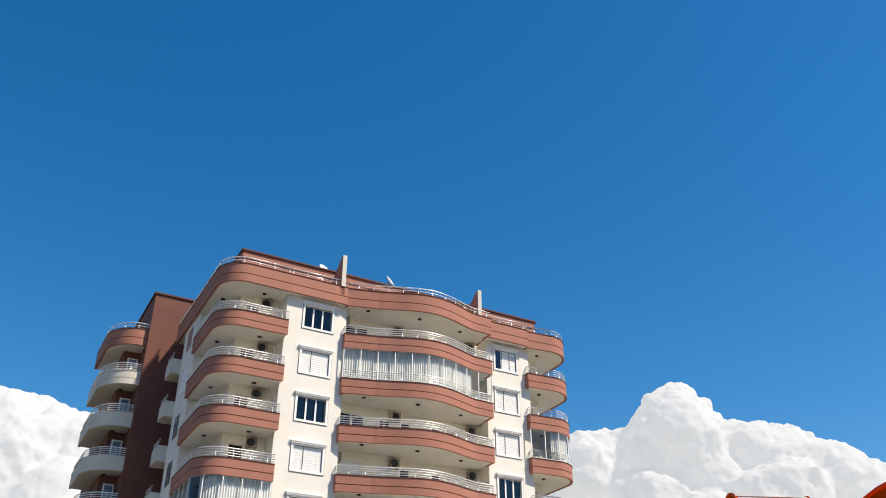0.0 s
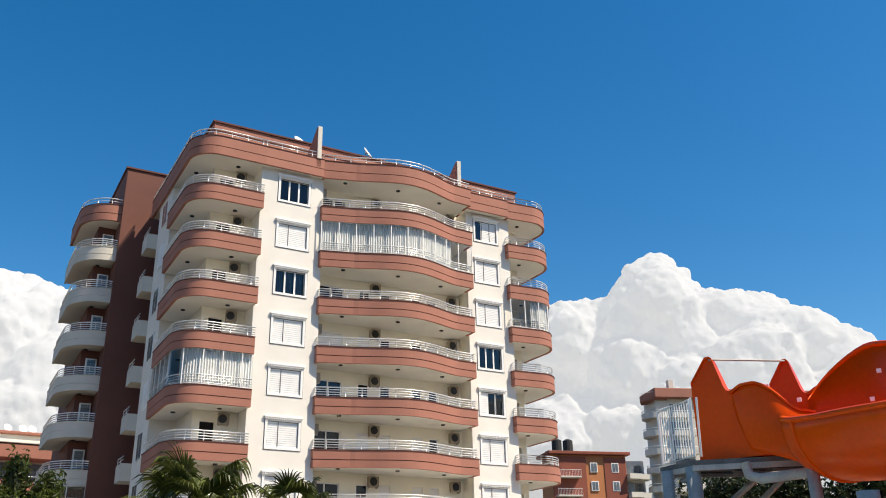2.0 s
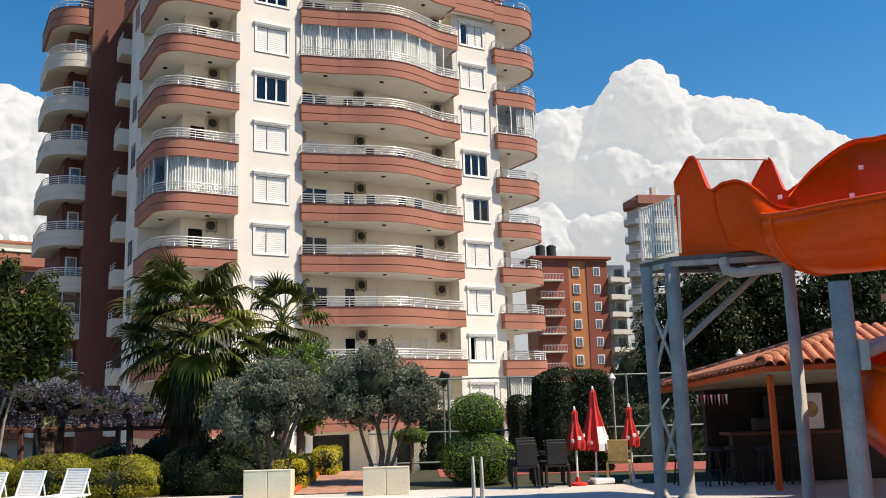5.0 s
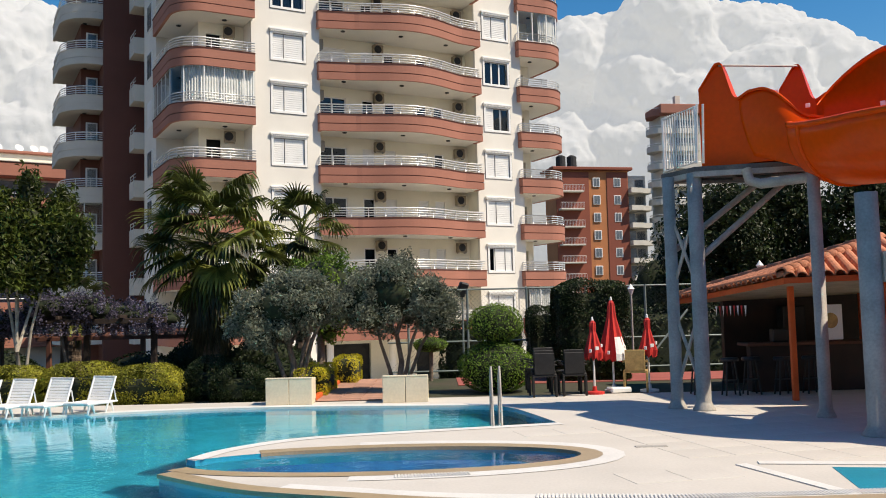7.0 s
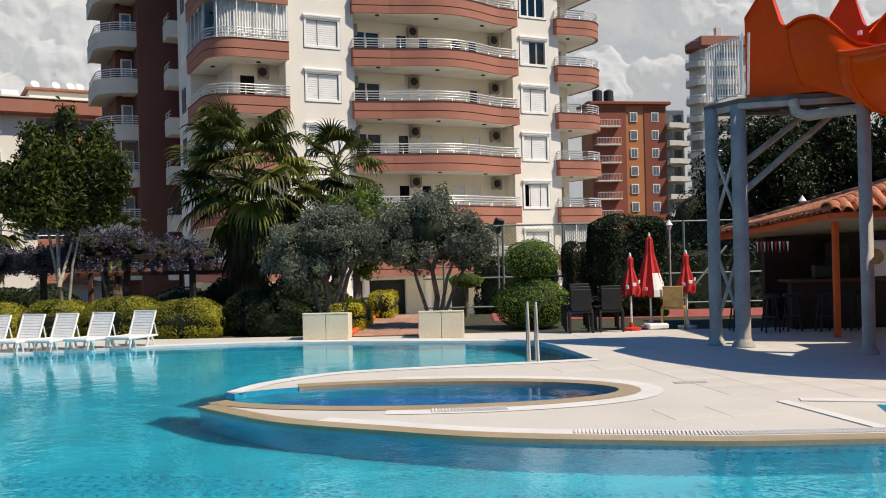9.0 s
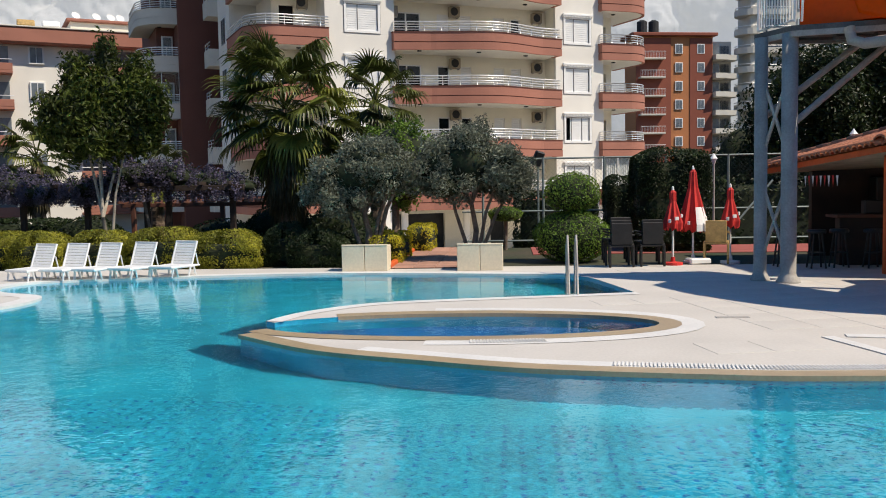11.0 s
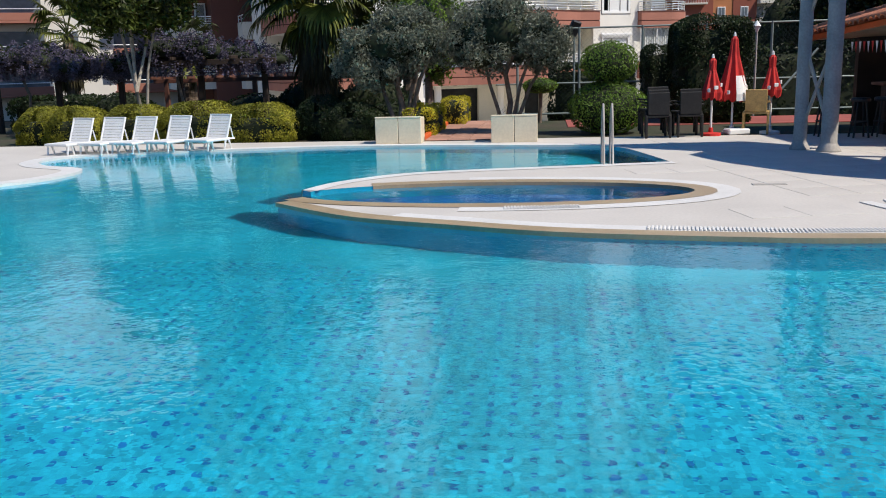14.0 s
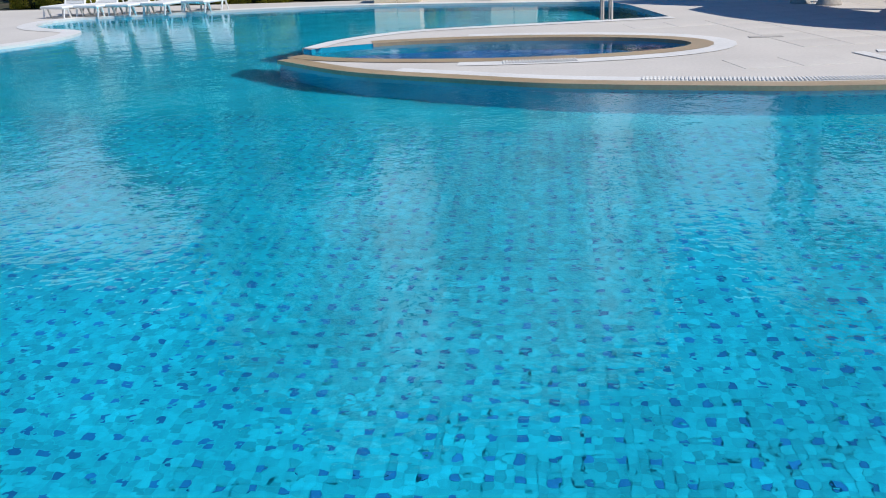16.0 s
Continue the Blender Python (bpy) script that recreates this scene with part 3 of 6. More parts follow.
for x in (2.4, 12.35):
    fin = Shape()
    prof = [(-0.45, ROOF + 0.6), (1.3, ROOF + 0.6), (1.3, 28.5), (-0.3, 29.75), (-0.45, 29.75)]
    fin.add([(x - 0.14, y, z) for y, z in prof] + [(x + 0.14, y, z) for y, z in prof], [(4, 3, 2, 1, 0), (5, 6, 7, 8, 9)] + [(i, (i + 1) % 5, 5 + (i + 1) % 5, 5 + i) for i in range(5)])
    fin = fin.part("roof_fin", TERRA, house)
    Shape().box(x - 0.12, x + 0.15, -0.52, -0.43, ROOF + 1.16, 29.8).part("fin_edge", OFFWHITE, fin)
for x, y, z, a in ((1.9, 2.0, 29.75, 20), (3.0, 1.8, 29.6, 60), (6.4, 1.4, 29.75, 40)):
    d = empty("satellite_dish", "white satellite dish on the flat roof", "dish", tower_m @ pose(x, y, z - 0.3, 0, 0, a), group="roof dishes")
    Shape().lathe([(0.0, 0.0), (0.2, 0.03), (0.4, 0.13), (0.42, 0.15), (0.2, 0.05), (0.0, 0.02)], 16, m=pose(0, 0, 0.35, 60, 0, 0)).part("reflector", PVC, d, smooth=True)
    Shape().tube([(0, 0, 0), (0, 0.05, 0.4)], 0.03).part("mast", GALV, d)

# the flank: a white bay with narrow windows, short loggias, then the brown stair block and the rear wing
Shape().box(-4.9, -3.3, 5.15, 8.7, -2.3, ROOF).part("side_bay", CREAM, house)
for k, z in enumerate(levels):
    w = Shape().box(-4.95, -4.88, 6.2, 7.5, z + 0.9, z + 2.5, 0.01).part("side_window", PVC, house)
    Shape().box(-4.965, -4.94, 6.28, 7.42, z + 0.98, z + 2.42).part("pane", GLASS if k % 3 != 1 else PVC, w)
    Shape().box(-4.97, -4.93, 6.83, 6.87, z + 0.98, z + 2.42).part("mullion", PVC, w)
Shape().box(-4.3, -3.3, 8.7, 12.0, -2.3, ROOF).part("loggia_wall", BROWN, house)
for z in levels:
    lo = Shape().box(-5.5, -4.3, 8.7, 10.3, z, z + 0.3).box(-5.5, -5.36, 8.85, 10.3, z + 0.3, z + 1.0).box(-5.5, -4.9, 8.7, 8.85, z + 0.3, z + 1.0).part("loggia", OFFWHITE, house)
    railing([(-5.5, 10.3), (-5.5, 8.7)], z + 1.0, 0.4, lo, 2)
Shape().box(-6.8, -3.3, 11.7, 22.0, -2.3, 30.3, 0.02).part("stair_block", BROWN, house)
Shape().box(-6.9, -3.2, 11.6, 22.1, 30.3, 30.42).part("stair_block_coping", GROOVE, house)
Shape().box(-7.9, -6.75, 13.6, 22.0, -2.3, ROOF + 0.2).part("wing_wall", BROWN, house)
for z in levels:
    d = Shape().box(-7.6, -6.9, 13.5, 13.6, z + 0.35, z + 2.4, 0.02).part("wing_door", PVC, house)
    Shape().box(-7.5, -7.0, 13.48, 13.5, z + 0.5, z + 2.3).part("pane", GLASS, d)


def roller(x0, x1, y, z, n, h):
    """A lowered roller shutter: one sheet of n ribs."""
    prof = []
    for k in range(n):
        prof += [(y, z + k * h), (y, z + (k + 0.82) * h), (y + 0.02, z + (k + 0.86) * h), (y + 0.02, z + (k + 0.96) * h)]
    s = Shape()
    m = len(prof)
    return s.add([(x0, *p) for p in prof] + [(x1, *p) for p in prof], [(i, m + i, m + i + 1, i + 1) for i in range(m - 1)])


# windows: white frames, dentilled cornice, sashes of glass or a lowered roller shutter
def window(x0, x1, z, kind):
    """kind: one letter a third of the width; g glass, s shutter, c glass with a curtain behind."""
    ob = Shape()
    for a, b, c, d in ((x0 - 0.12, x0 + 0.02, z - 0.12, z + 1.5), (x1 - 0.02, x1 + 0.12, z - 0.12, z + 1.5), (x0, x1, z - 0.12, z + 0.02), (x0, x1, z + 1.4, z + 1.5)):
        ob.box(a, b, -0.05, 0.12, c, d, 0.01)
    ob = ob.part("window", PVC, house)
    co = Shape().box(x0 - 0.2, x1 + 0.2, -0.16, 0.05, z + 1.56, z + 1.68, 0.02).box(x0 - 0.14, x1 + 0.14, -0.09, 0.05, z + 1.48, z + 1.56, 0.01)
    for q in range(18):
        xa = x0 - 0.12 + q * (x1 - x0 + 0.2) / 18
        co.box(xa, xa + 0.06, -0.14, 0.0, z + 1.49, z + 1.56)
    co.part("cornice", PVC, ob)
    # thin dark grey strips that outline the surround and the sash
    joints = [(x0 - 0.138, x0 - 0.12, -0.03, 0.02, z - 0.138, z + 1.5), (x1 + 0.12, x1 + 0.138, -0.03, 0.02, z - 0.138, z + 1.5), (x0 - 0.12, x1 + 0.12, -0.03, 0.02, z - 0.14, z - 0.12),
              (x0 + 0.02, x0 + 0.045, 0.02, 0.047, z + 0.02, z + 1.4), (x1 - 0.045, x1 - 0.02, 0.02, 0.047, z + 0.02, z + 1.4), (x0 + 0.045, x1 - 0.045, 0.02, 0.047, z + 1.375, z + 1.4)]
    if "s" in kind:
        xm = x0 + (x1 - x0) * (0.36 if kind == "ss" else 0.68)
        joints.append((xm - 0.014, xm + 0.014, 0.02, 0.047, z + 0.02, z + 1.375))
    for j in joints:
        Shape().box(*j).part("joint", DARKTRIM, ob)
    n, w = len(kind), (x1 - x0) / len(kind)
    i = 0
    while i < n:
        j = i
        while j < n and kind[j] == kind[i] == "s":
            j += 1
        j = max(j, i + 1)
        a, b = x0 + i * w, x0 + j * w
        if kind[i] == "s":
            sl = roller(a + 0.02, b - 0.02, 0.05, z + 0.02, 12, 0.115)
            sl.part("shutter", PVC, ob, "lowered white roller shutter")
        else:
            sf = Shape().box(a, a + 0.05, 0.08, 0.14, z, z + 1.42).box(b - 0.05, b, 0.08, 0.14, z, z + 1.42).box(a, b, 0.08, 0.14, z, z + 0.06).box(a, b, 0.08, 0.14, z + 1.36, z + 1.42)
            sf = sf.part("sash", PVC, ob)
            Shape().box(a + 0.05, b - 0.05, 0.105, 0.115, z + 0.06, z + 1.36).part("pane", GLASS, sf)
            if kind[i] == "c":
                cur = Shape()
                cur.strip([(a + 0.06 + q * 0.03, 0.3 + 0.03 * math.sin(q * 1.9)) for q in range(int((b - a - 0.1) / 0.03))], 0.01, z, z + 1.4)
                cur.part("curtain", CURTAIN, ob)
        i = j
    return ob


for k, kind in enumerate(("ggg", "ss", "ccc", "ss", "ss", "ss", "ss", "ss", "ss")):
    window(0.22, 2.02, WINZ[k], kind)
for k, kind in enumerate(("gss", "ss", "ss", "ggg", "sgg", "ss", "ss", "gsss", "ss")):
    window(13.75, 15.45, WINZ[k], kind)
for k, z in enumerate(levels[:9]):
    for q, (a, b) in enumerate(DOORS):
        open_ = (k * 7 + q * 3) % 5 in (0, 2) or k in (2, 4)
        d = Shape().box(a, a + 0.07, 1.25, 1.32, z + 0.35, z + 2.35).box(b - 0.07, b, 1.25, 1.32, z + 0.35, z + 2.35).box(a, b, 1.25, 1.32, z + 2.28, z + 2.35)
        if b - a > 1:
            d.box((a + b) / 2 - 0.04, (a + b) / 2 + 0.04, 1.25, 1.32, z + 0.35, z + 2.35)
        d = d.part("balcony_door", PVC, house)
        if open_:
            Shape().box(a + 0.06, b - 0.06, 1.28, 1.29, z + 0.4, z + 2.28).part("pane", GLASS, d)
        else:
            sl = roller(a + 0.05, b - 0.05, 1.27, z + 0.36, 16, 0.12)
            sl.part("shutter", PVC, d)


# glazed-in balconies with curtains
def enclosure(plan, z, inset=0.06):
    path = offset(plan, inset)
    z0, z1 = z + BAND + 0.06, z + F + 0.03
    ob = Shape()
    for p, a in spaced(path, 1.05):
        ob.box(p.x - 0.025, p.x + 0.025, p.y - 0.025, p.y + 0.025, z0, z1)
    ob.strip(path, 0.05, z0, z0 + 0.05).strip(path, 0.05, z1 - 0.06, z1)
    ob = ob.part("balcony_glazing", PVC, house)
    gl = Shape()
    for a, b in zip(path, path[1:]):
        gl.add([(*a, z0), (*b, z0), (*b, z1), (*a, z1)], [(0, 1, 2, 3)])
    gl = gl.part("glass", CLEAR, ob)
    gl.visible_shadow = False
    pts = spaced(offset(plan, 0.28), 0.035)
    cur = [(p.x - math.sin(a) * 0.035 * math.sin(i * 1.5), p.y + math.cos(a) * 0.035 * math.sin(i * 1.5)) for i, (p, a) in enumerate(pts)]
    return ob, cur, z0, z1


ob, cur, z0, z1 = enclosure(MID_PLAN[1:-1], levels[1])
Shape().strip(cur[:int(len(cur) * 0.86)], 0.008, z0 - 0.3, z1).part("curtain", CURTAIN, ob, "drawn white curtains behind the balcony glass")
ob, cur, z0, z1 = enclosure(LEFT_PLAN, levels[4])
Shape().strip(cur[int(len(cur) * 0.55):], 0.008, z0 - 0.3, z1).part("curtain", CURTAIN, ob, "drawn white curtains behind the balcony glass")
Shape().strip(cur[:int(len(cur) * 0.42)], 0.008, z0 - 0.3, z1).part("curtain", CURTAIN, ob)
for k, frac in ((2, 0.22), (8, 0.05)):
    ob, cur, z0, z1 = enclosure(RIGHT_PLAN[1:], levels[k])
    Shape().strip(cur[int(len(cur) * frac):], 0.008, z0 - 0.3, z1).part("curtain", CURTAIN, ob)
ob, cur, z0, z1 = enclosure(WING_PLAN, levels[6])

# outdoor air-conditioner units
ac = empty("air_conditioner", "beige outdoor air-conditioner unit on the balcony wall", "air conditioner", group="air conditioners")
body = Shape().box(-0.31, 0.31, -0.34, 0.0, 0, 0.58, 0.025).part("casing", BEIGE, ac)
Shape().lathe([(0.235, 0), (0.235, 0.012), (0.2, 0.02), (0.06, 0.02), (0.05, 0.03), (0, 0.03)], 18, m=pose(-0.05, -0.338, 0.29, 90, 0, 0)).part("fan_grille", BLACK, body)
for x in (-0.26, 0.22):
    Shape().box(x, x + 0.04, -0.3, 0, -0.06, 0.0).part("bracket", GALV, ac)
spots = []
for z in levels:
    spots.append((-1.75, 1.48, z + 2.2, -12))
for k, z in enumerate(levels[:8]):
    if k != 1:
        spots += [(7.0, 1.18, z + 2.2, 0), (12.4, 1.18, z + 2.15, 0)]
    if k != 2:
        spots.append((2.97, 0.62, z + 1.9, 90))
first = True
for x, y, z, a in spots:
    m = tower_m @ pose(x, y, z, 0, 0, a)
    if first:
        ac.matrix_basis, first = m, False
    else:
        copy_thing(ac, m)


# ---------------------------------------------------------------- garden: leaves, hedges, trees
def leaf_quads(points, normals, size, rnd, shape=1.7, droop=0.3):
    """Small folded leaves, one at each point, about facing its normal."""
    n = len(points)
    nrm = normals + rnd.normal(0, 0.55, (n, 3))
    nrm /= np.linalg.norm(nrm, axis=1, keepdims=True) + 1e-9
    t = np.cross(nrm, rnd.normal(0, 1, (n, 3)))
    t /= np.linalg.norm(t, axis=1, keepdims=True) + 1e-9
    b = np.cross(nrm, t)
    s = size * rnd.uniform(0.6, 1.35, (n, 1))
    w = s / shape
    a = points - t * s * 0.5
    c = points + t * s * 0.5 - nrm * s * droop * 0.4
    l, r = points + b * w * 0.5 + nrm * s * 0.1, points - b * w * 0.5 + nrm * s * 0.1
    v = np.stack([a, r, c, l], 1).reshape(-1, 3)
    f = np.arange(4 * n).reshape(-1, 4)
    return v.tolist(), f.tolist()


def leafy(name, points, normals, size, material, parent=None, seed=0, shape=1.7, label=""):
    rnd = np.random.default_rng(seed)
    s = Shape()
    s.v, s.f = leaf_quads(np.asarray(points), np.asarray(normals), size, rnd, shape)
    return s.part(name, material, parent, label)


def blob_points(blobs, n, seed, shell=0.35, lump=0.12, flat=None):
    """Points near the skin of a heap of ellipsoids (x, y, z, rx, ry, rz), uneven, with their outward directions."""
    rnd = np.random.default_rng(seed)
    area = np.array([b[3] * b[4] + b[4] * b[5] + b[3] * b[5] for b in blobs])
    which = rnd.choice(len(blobs), n, p=area / area.sum())
    d = rnd.normal(0, 1, (n, 3))
    d /= np.linalg.norm(d, axis=1, keepdims=True)
    B = np.array(blobs, float)[which]
    lumps = 1 + lump * (np.sin(d[:, 0] * 7 + which) + np.sin(d[:, 1] * 8 + 2 * which) + np.sin(d[:, 2] * 7.5 + 3 * which)) / 1.6
    r = (1 - shell * rnd.random(n) ** 2) * lumps
    return B[:, :3] + d * B[:, 3:] * r[:, None], d


# solid filling for foliage; the shade between leaves is put into its colour
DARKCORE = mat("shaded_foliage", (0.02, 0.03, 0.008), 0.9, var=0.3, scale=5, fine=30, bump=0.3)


def ellipsoid(s, c, r, seg=14, rings=9):
    return s.lathe([(max(1e-3, math.sin(math.pi * k / rings)), -math.cos(math.pi * k / rings)) for k in range(rings + 1)], seg, m=Matrix.Translation(c) @ Matrix.Diagonal((*r, 1)))


def bush(name, label, category, blobs, n, size, material, seed, base=(0, 0), group=""):
    """A clipped bush: short stem, shade-coloured core, leaves all over the skin."""
    low = ground_z(base[1])
    ob = empty(name, label, category, Matrix.Translation((base[0], base[1], low)), group)
    blobs = [(x, y, z * (1 - low - 0.03), a, b, c * (1 - low - 0.03)) for x, y, z, a, b, c in blobs]
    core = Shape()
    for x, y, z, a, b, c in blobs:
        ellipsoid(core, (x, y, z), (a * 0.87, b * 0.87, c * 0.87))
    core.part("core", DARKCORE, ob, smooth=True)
    p, d = blob_points(blobs, n, seed, 0.1, 0.035)
    keep = p[:, 2] > 0.02
    leafy("leaves", p[keep], d[keep], size, material, ob, seed)
    Shape().tube([(0, 0, 0), (0, 0, 0.3)], 0.05, 8).part("stem", BARK, ob)
    return ob


def superblob(name, label, category, x0, x1, y, depth, h, n, size, material, seed, mound=0.05, group=""):
    """A hedge clipped to a rounded block."""
    rnd = np.random.default_rng(seed)
    w = x1 - x0
    low = ground_z(y)
    h -= low + 0.03
    ob = empty(name, label, category, Matrix.Translation(((x0 + x1) / 2, y, low)), group)
    d = rnd.normal(0, 1, (n, 3))
    e = 0.5
    sg = np.sign(d) * np.abs(d / np.linalg.norm(d, axis=1, keepdims=True)) ** e
    sg /= np.max(np.abs(sg), axis=1, keepdims=True) ** 0.75
    p = sg * np.array([w / 2, depth / 2, h / 2]) * (1 + 0.03 * np.sin(sg[:, [0]] * 5 + seed) + 0.03 * np.sin(sg[:, [1]] * 7 + sg[:, [2]] * 4)) * (1 - 0.11 * rnd.random((n, 1)) ** 2)
    p[:, 2] += h / 2
    p[:, 2] *= 1 - mound * np.abs(np.clip(sg[:, 0], -1, 1)) ** 2.6 - 0.5 * mound * np.abs(np.clip(sg[:, 1], -1, 1)) ** 2.6
    keep = p[:, 2] > 0.02
    leafy("leaves", p[keep], sg[keep], size, material, ob, seed)
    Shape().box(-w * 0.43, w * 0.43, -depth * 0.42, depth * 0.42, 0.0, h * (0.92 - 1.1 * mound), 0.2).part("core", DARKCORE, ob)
    return ob


def limbs(s, base, top, spread, n, seed, r=0.08):
    rnd = random.Random(seed)
    for k in range(n):
        a = 2 * math.pi * (k + rnd.random() * 0.6) / n
        e = Vector(top) + Vector((spread * math.cos(a), spread * math.sin(a), rnd.uniform(-0.2, 0.4)))
        mid = Vector(base).lerp(e, 0.5) + Vector((rnd.uniform(-0.1, 0.1), rnd.uniform(-0.1, 0.1), -0.1))
        s.tube([base, mid, e], [r, r * 0.7, r * 0.35], 7)
    return s


def tree(name, label, base, trunk, blobs, n, size, material, seed, bark=BARK, r=0.09, forks=4, shape=1.7, shell=0.5, group="", clump=0.0, up_grow=1.0, stems=()):
    """trunk: points up to the fork, in the tree's own frame; clump: the size of the tufts that the crown is made of."""
    low = ground_z(base[1])
    up = -low - 0.03
    ob = empty(name, label, "tree", Matrix.Translation((*base, low)), group)
    trunk = [trunk[0]] + [(x, y, z + up) for x, y, z in trunk[1:]]
    blobs = [(b[0], b[1], b[2] + up, *b[3:]) for b in blobs]
    t = Shape().tube(trunk, [r * (1.25 - 0.45 * k / (len(trunk) - 1)) for k in range(len(trunk))], 9)
    cx, cy, cz = np.mean([b[:3] for b in blobs], 0)
    for dx, dy, dz in stems:
        q = Vector(trunk[0])
        t.tube([q + Vector((0.06 * dx, 0.06 * dy, 0)), q + Vector((0.35 * dx, 0.3 * dy, 0.3 * (dz + up))), q + Vector((0.62 * dx - 0.05, 0.7 * dy, 0.62 * (dz + up))), q + Vector((dx, dy, dz + up))], [r * 0.85, r * 0.7, r * 0.6, r * 0.4], 8)
    limbs(t, trunk[-1], (cx, cy, cz), max(0.55, np.mean([b[3] for b in blobs]) * 0.8), forks, seed, r * 0.75)
    t.part("trunk", bark, ob, smooth=True)
    if clump:
        rnd = np.random.default_rng(seed + 500)
        c, _ = blob_points(blobs, int(70 * sum(b[3] * b[5] for b in blobs) * (0.3 / clump) ** 2), seed, 0.55, 0.25)
        r = clump * rnd.uniform(0.55, 1.35, len(c))
        tufts = [(*q, a, a, a * up_grow) for q, a in zip(c, r)]
        p, d = blob_points(tufts, n, seed + 1, 0.5, 0.25)
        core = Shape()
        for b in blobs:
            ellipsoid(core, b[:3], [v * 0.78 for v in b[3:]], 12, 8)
        core.part("crown_shade_core", DARKCORE, ob, smooth=True)
    else:
        p, d = blob_points(blobs, n, seed, shell, 0.3)
    leafy("crown", p, d, size, material, ob, seed, shape)
    return ob


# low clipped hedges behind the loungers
# from k = 5 the palm's shade is put into a darker leaf colour
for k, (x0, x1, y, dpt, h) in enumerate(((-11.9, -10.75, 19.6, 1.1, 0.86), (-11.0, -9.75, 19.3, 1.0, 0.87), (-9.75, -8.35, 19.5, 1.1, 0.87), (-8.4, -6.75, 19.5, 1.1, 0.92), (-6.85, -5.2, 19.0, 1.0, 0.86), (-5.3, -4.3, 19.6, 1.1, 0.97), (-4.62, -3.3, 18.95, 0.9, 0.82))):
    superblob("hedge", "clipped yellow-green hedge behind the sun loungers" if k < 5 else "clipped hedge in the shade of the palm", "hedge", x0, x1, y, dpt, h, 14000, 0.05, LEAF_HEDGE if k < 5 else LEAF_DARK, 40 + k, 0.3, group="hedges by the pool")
superblob("hedge", "bright yellow-green hedge beside the brick path", "hedge", -2.95, -2.2, 20.3, 2.2, 0.68, 4500, 0.045, leaf_mat("golden_leaf", (0.55, 0.48, 0.035), (0.33, 0.32, 0.03)), 61, group="path hedges")
superblob("hedge", "bright yellow-green hedge beside the brick path", "hedge", -2.5, -1.85, 23.6, 2.0, 0.72, 3200, 0.045, bpy.data.materials["golden_leaf"], 62, group="path hedges")
# two balls, one above the other
bush("ball_topiary", "clipped green topiary of two stacked balls", "topiary", [(0, 0, 0.55, 0.86, 0.82, 0.58), (0.0, 0, 1.5, 0.60, 0.58, 0.46)], 9000, 0.05, LEAF_BOX, 71, (1.5, 19.5))
superblob("tall_hedge", "tall dark green clipped hedge block", "hedge", 3.2, 5.0, 22.6, 1.7, 2.52, 24000, 0.07, LEAF_DARK, 72)
superblob("tall_hedge", "dark clipped hedge beside the court fence", "hedge", 2.7, 3.6, 24.5, 1.2, 1.9, 9000, 0.06, LEAF_DARK, 73)
mush = bush("topiary", "small mushroom-shaped clipped shrub on a bare stem", "topiary", [(0, 0, 0.95, 0.45, 0.42, 0.2)], 1600, 0.045, LEAF_BOX, 74, (0.03, 23.2))
Shape().tube([(0, 0, 0), (0.02, 0, 0.9)], 0.05, 7).part("trunk", BARK, mush)

# citrus tree over the lounger hedge
tree("citrus_tree", "dark green round-crowned tree with a pale forked trunk", (-9.7, 21.0), [(0, 0, 0), (0.03, 0, 0.5), (-0.04, 0, 1.1)],
     [(0.15, 0, 3.25, 0.85, 0.8, 0.55), (-0.4, 0, 3.7, 0.65, 0.7, 0.65), (0.75, 0.2, 3.65, 0.6, 0.7, 0.6), (0.2, 0, 4.1, 0.45, 0.5, 0.55), (-0.8, -0.1, 3.25, 0.4, 0.45, 0.35), (1.0, 0, 3.1, 0.32, 0.4, 0.32), (-0.65, 0.1, 4.55, 0.24, 0.3, 0.6), (0.15, 0.1, 4.8, 0.2, 0.25, 0.5), (0.95, 0.1, 4.4, 0.26, 0.3, 0.5), (1.4, 0, 3.75, 0.28, 0.3, 0.25), (-1.2, 0, 3.7, 0.26, 0.3, 0.2)], 30000, 0.15, LEAF_GREEN, 81, mat("pale_bark", (0.42, 0.37, 0.30), 0.9, var=0.2, scale=6, fine=40, bump=0.4), 0.055, 4, shape=2.4, clump=0.24, up_grow=1.7, stems=((0.55, 0, 2.6),))
# grey olive-leaved trees in the stone planters
tree("olive_tree", "grey-green olive tree with twisted stems behind a stone planter", (-3.0, 19.4), [(0, 0, 0.0), (0.05, 0, 0.7), (-0.05, 0, 1.15)],
     [(-0.2, 0, 1.95, 0.85, 0.8, 0.62), (-0.75, 0, 1.75, 0.6, 0.6, 0.5), (0.45, 0, 2.05, 0.65, 0.65, 0.58), (0.0, 0, 2.35, 0.6, 0.6, 0.36), (-0.5, -0.2, 1.4, 0.5, 0.5, 0.3)], 30000, 0.085, LEAF_OLIVE, 82, r=0.075, forks=5, shape=2.6, group="olive trees", clump=0.19, stems=((0.5, 0.1, 1.7), (-0.45, 0, 1.5), (0.8, 0.1, 2.0)))
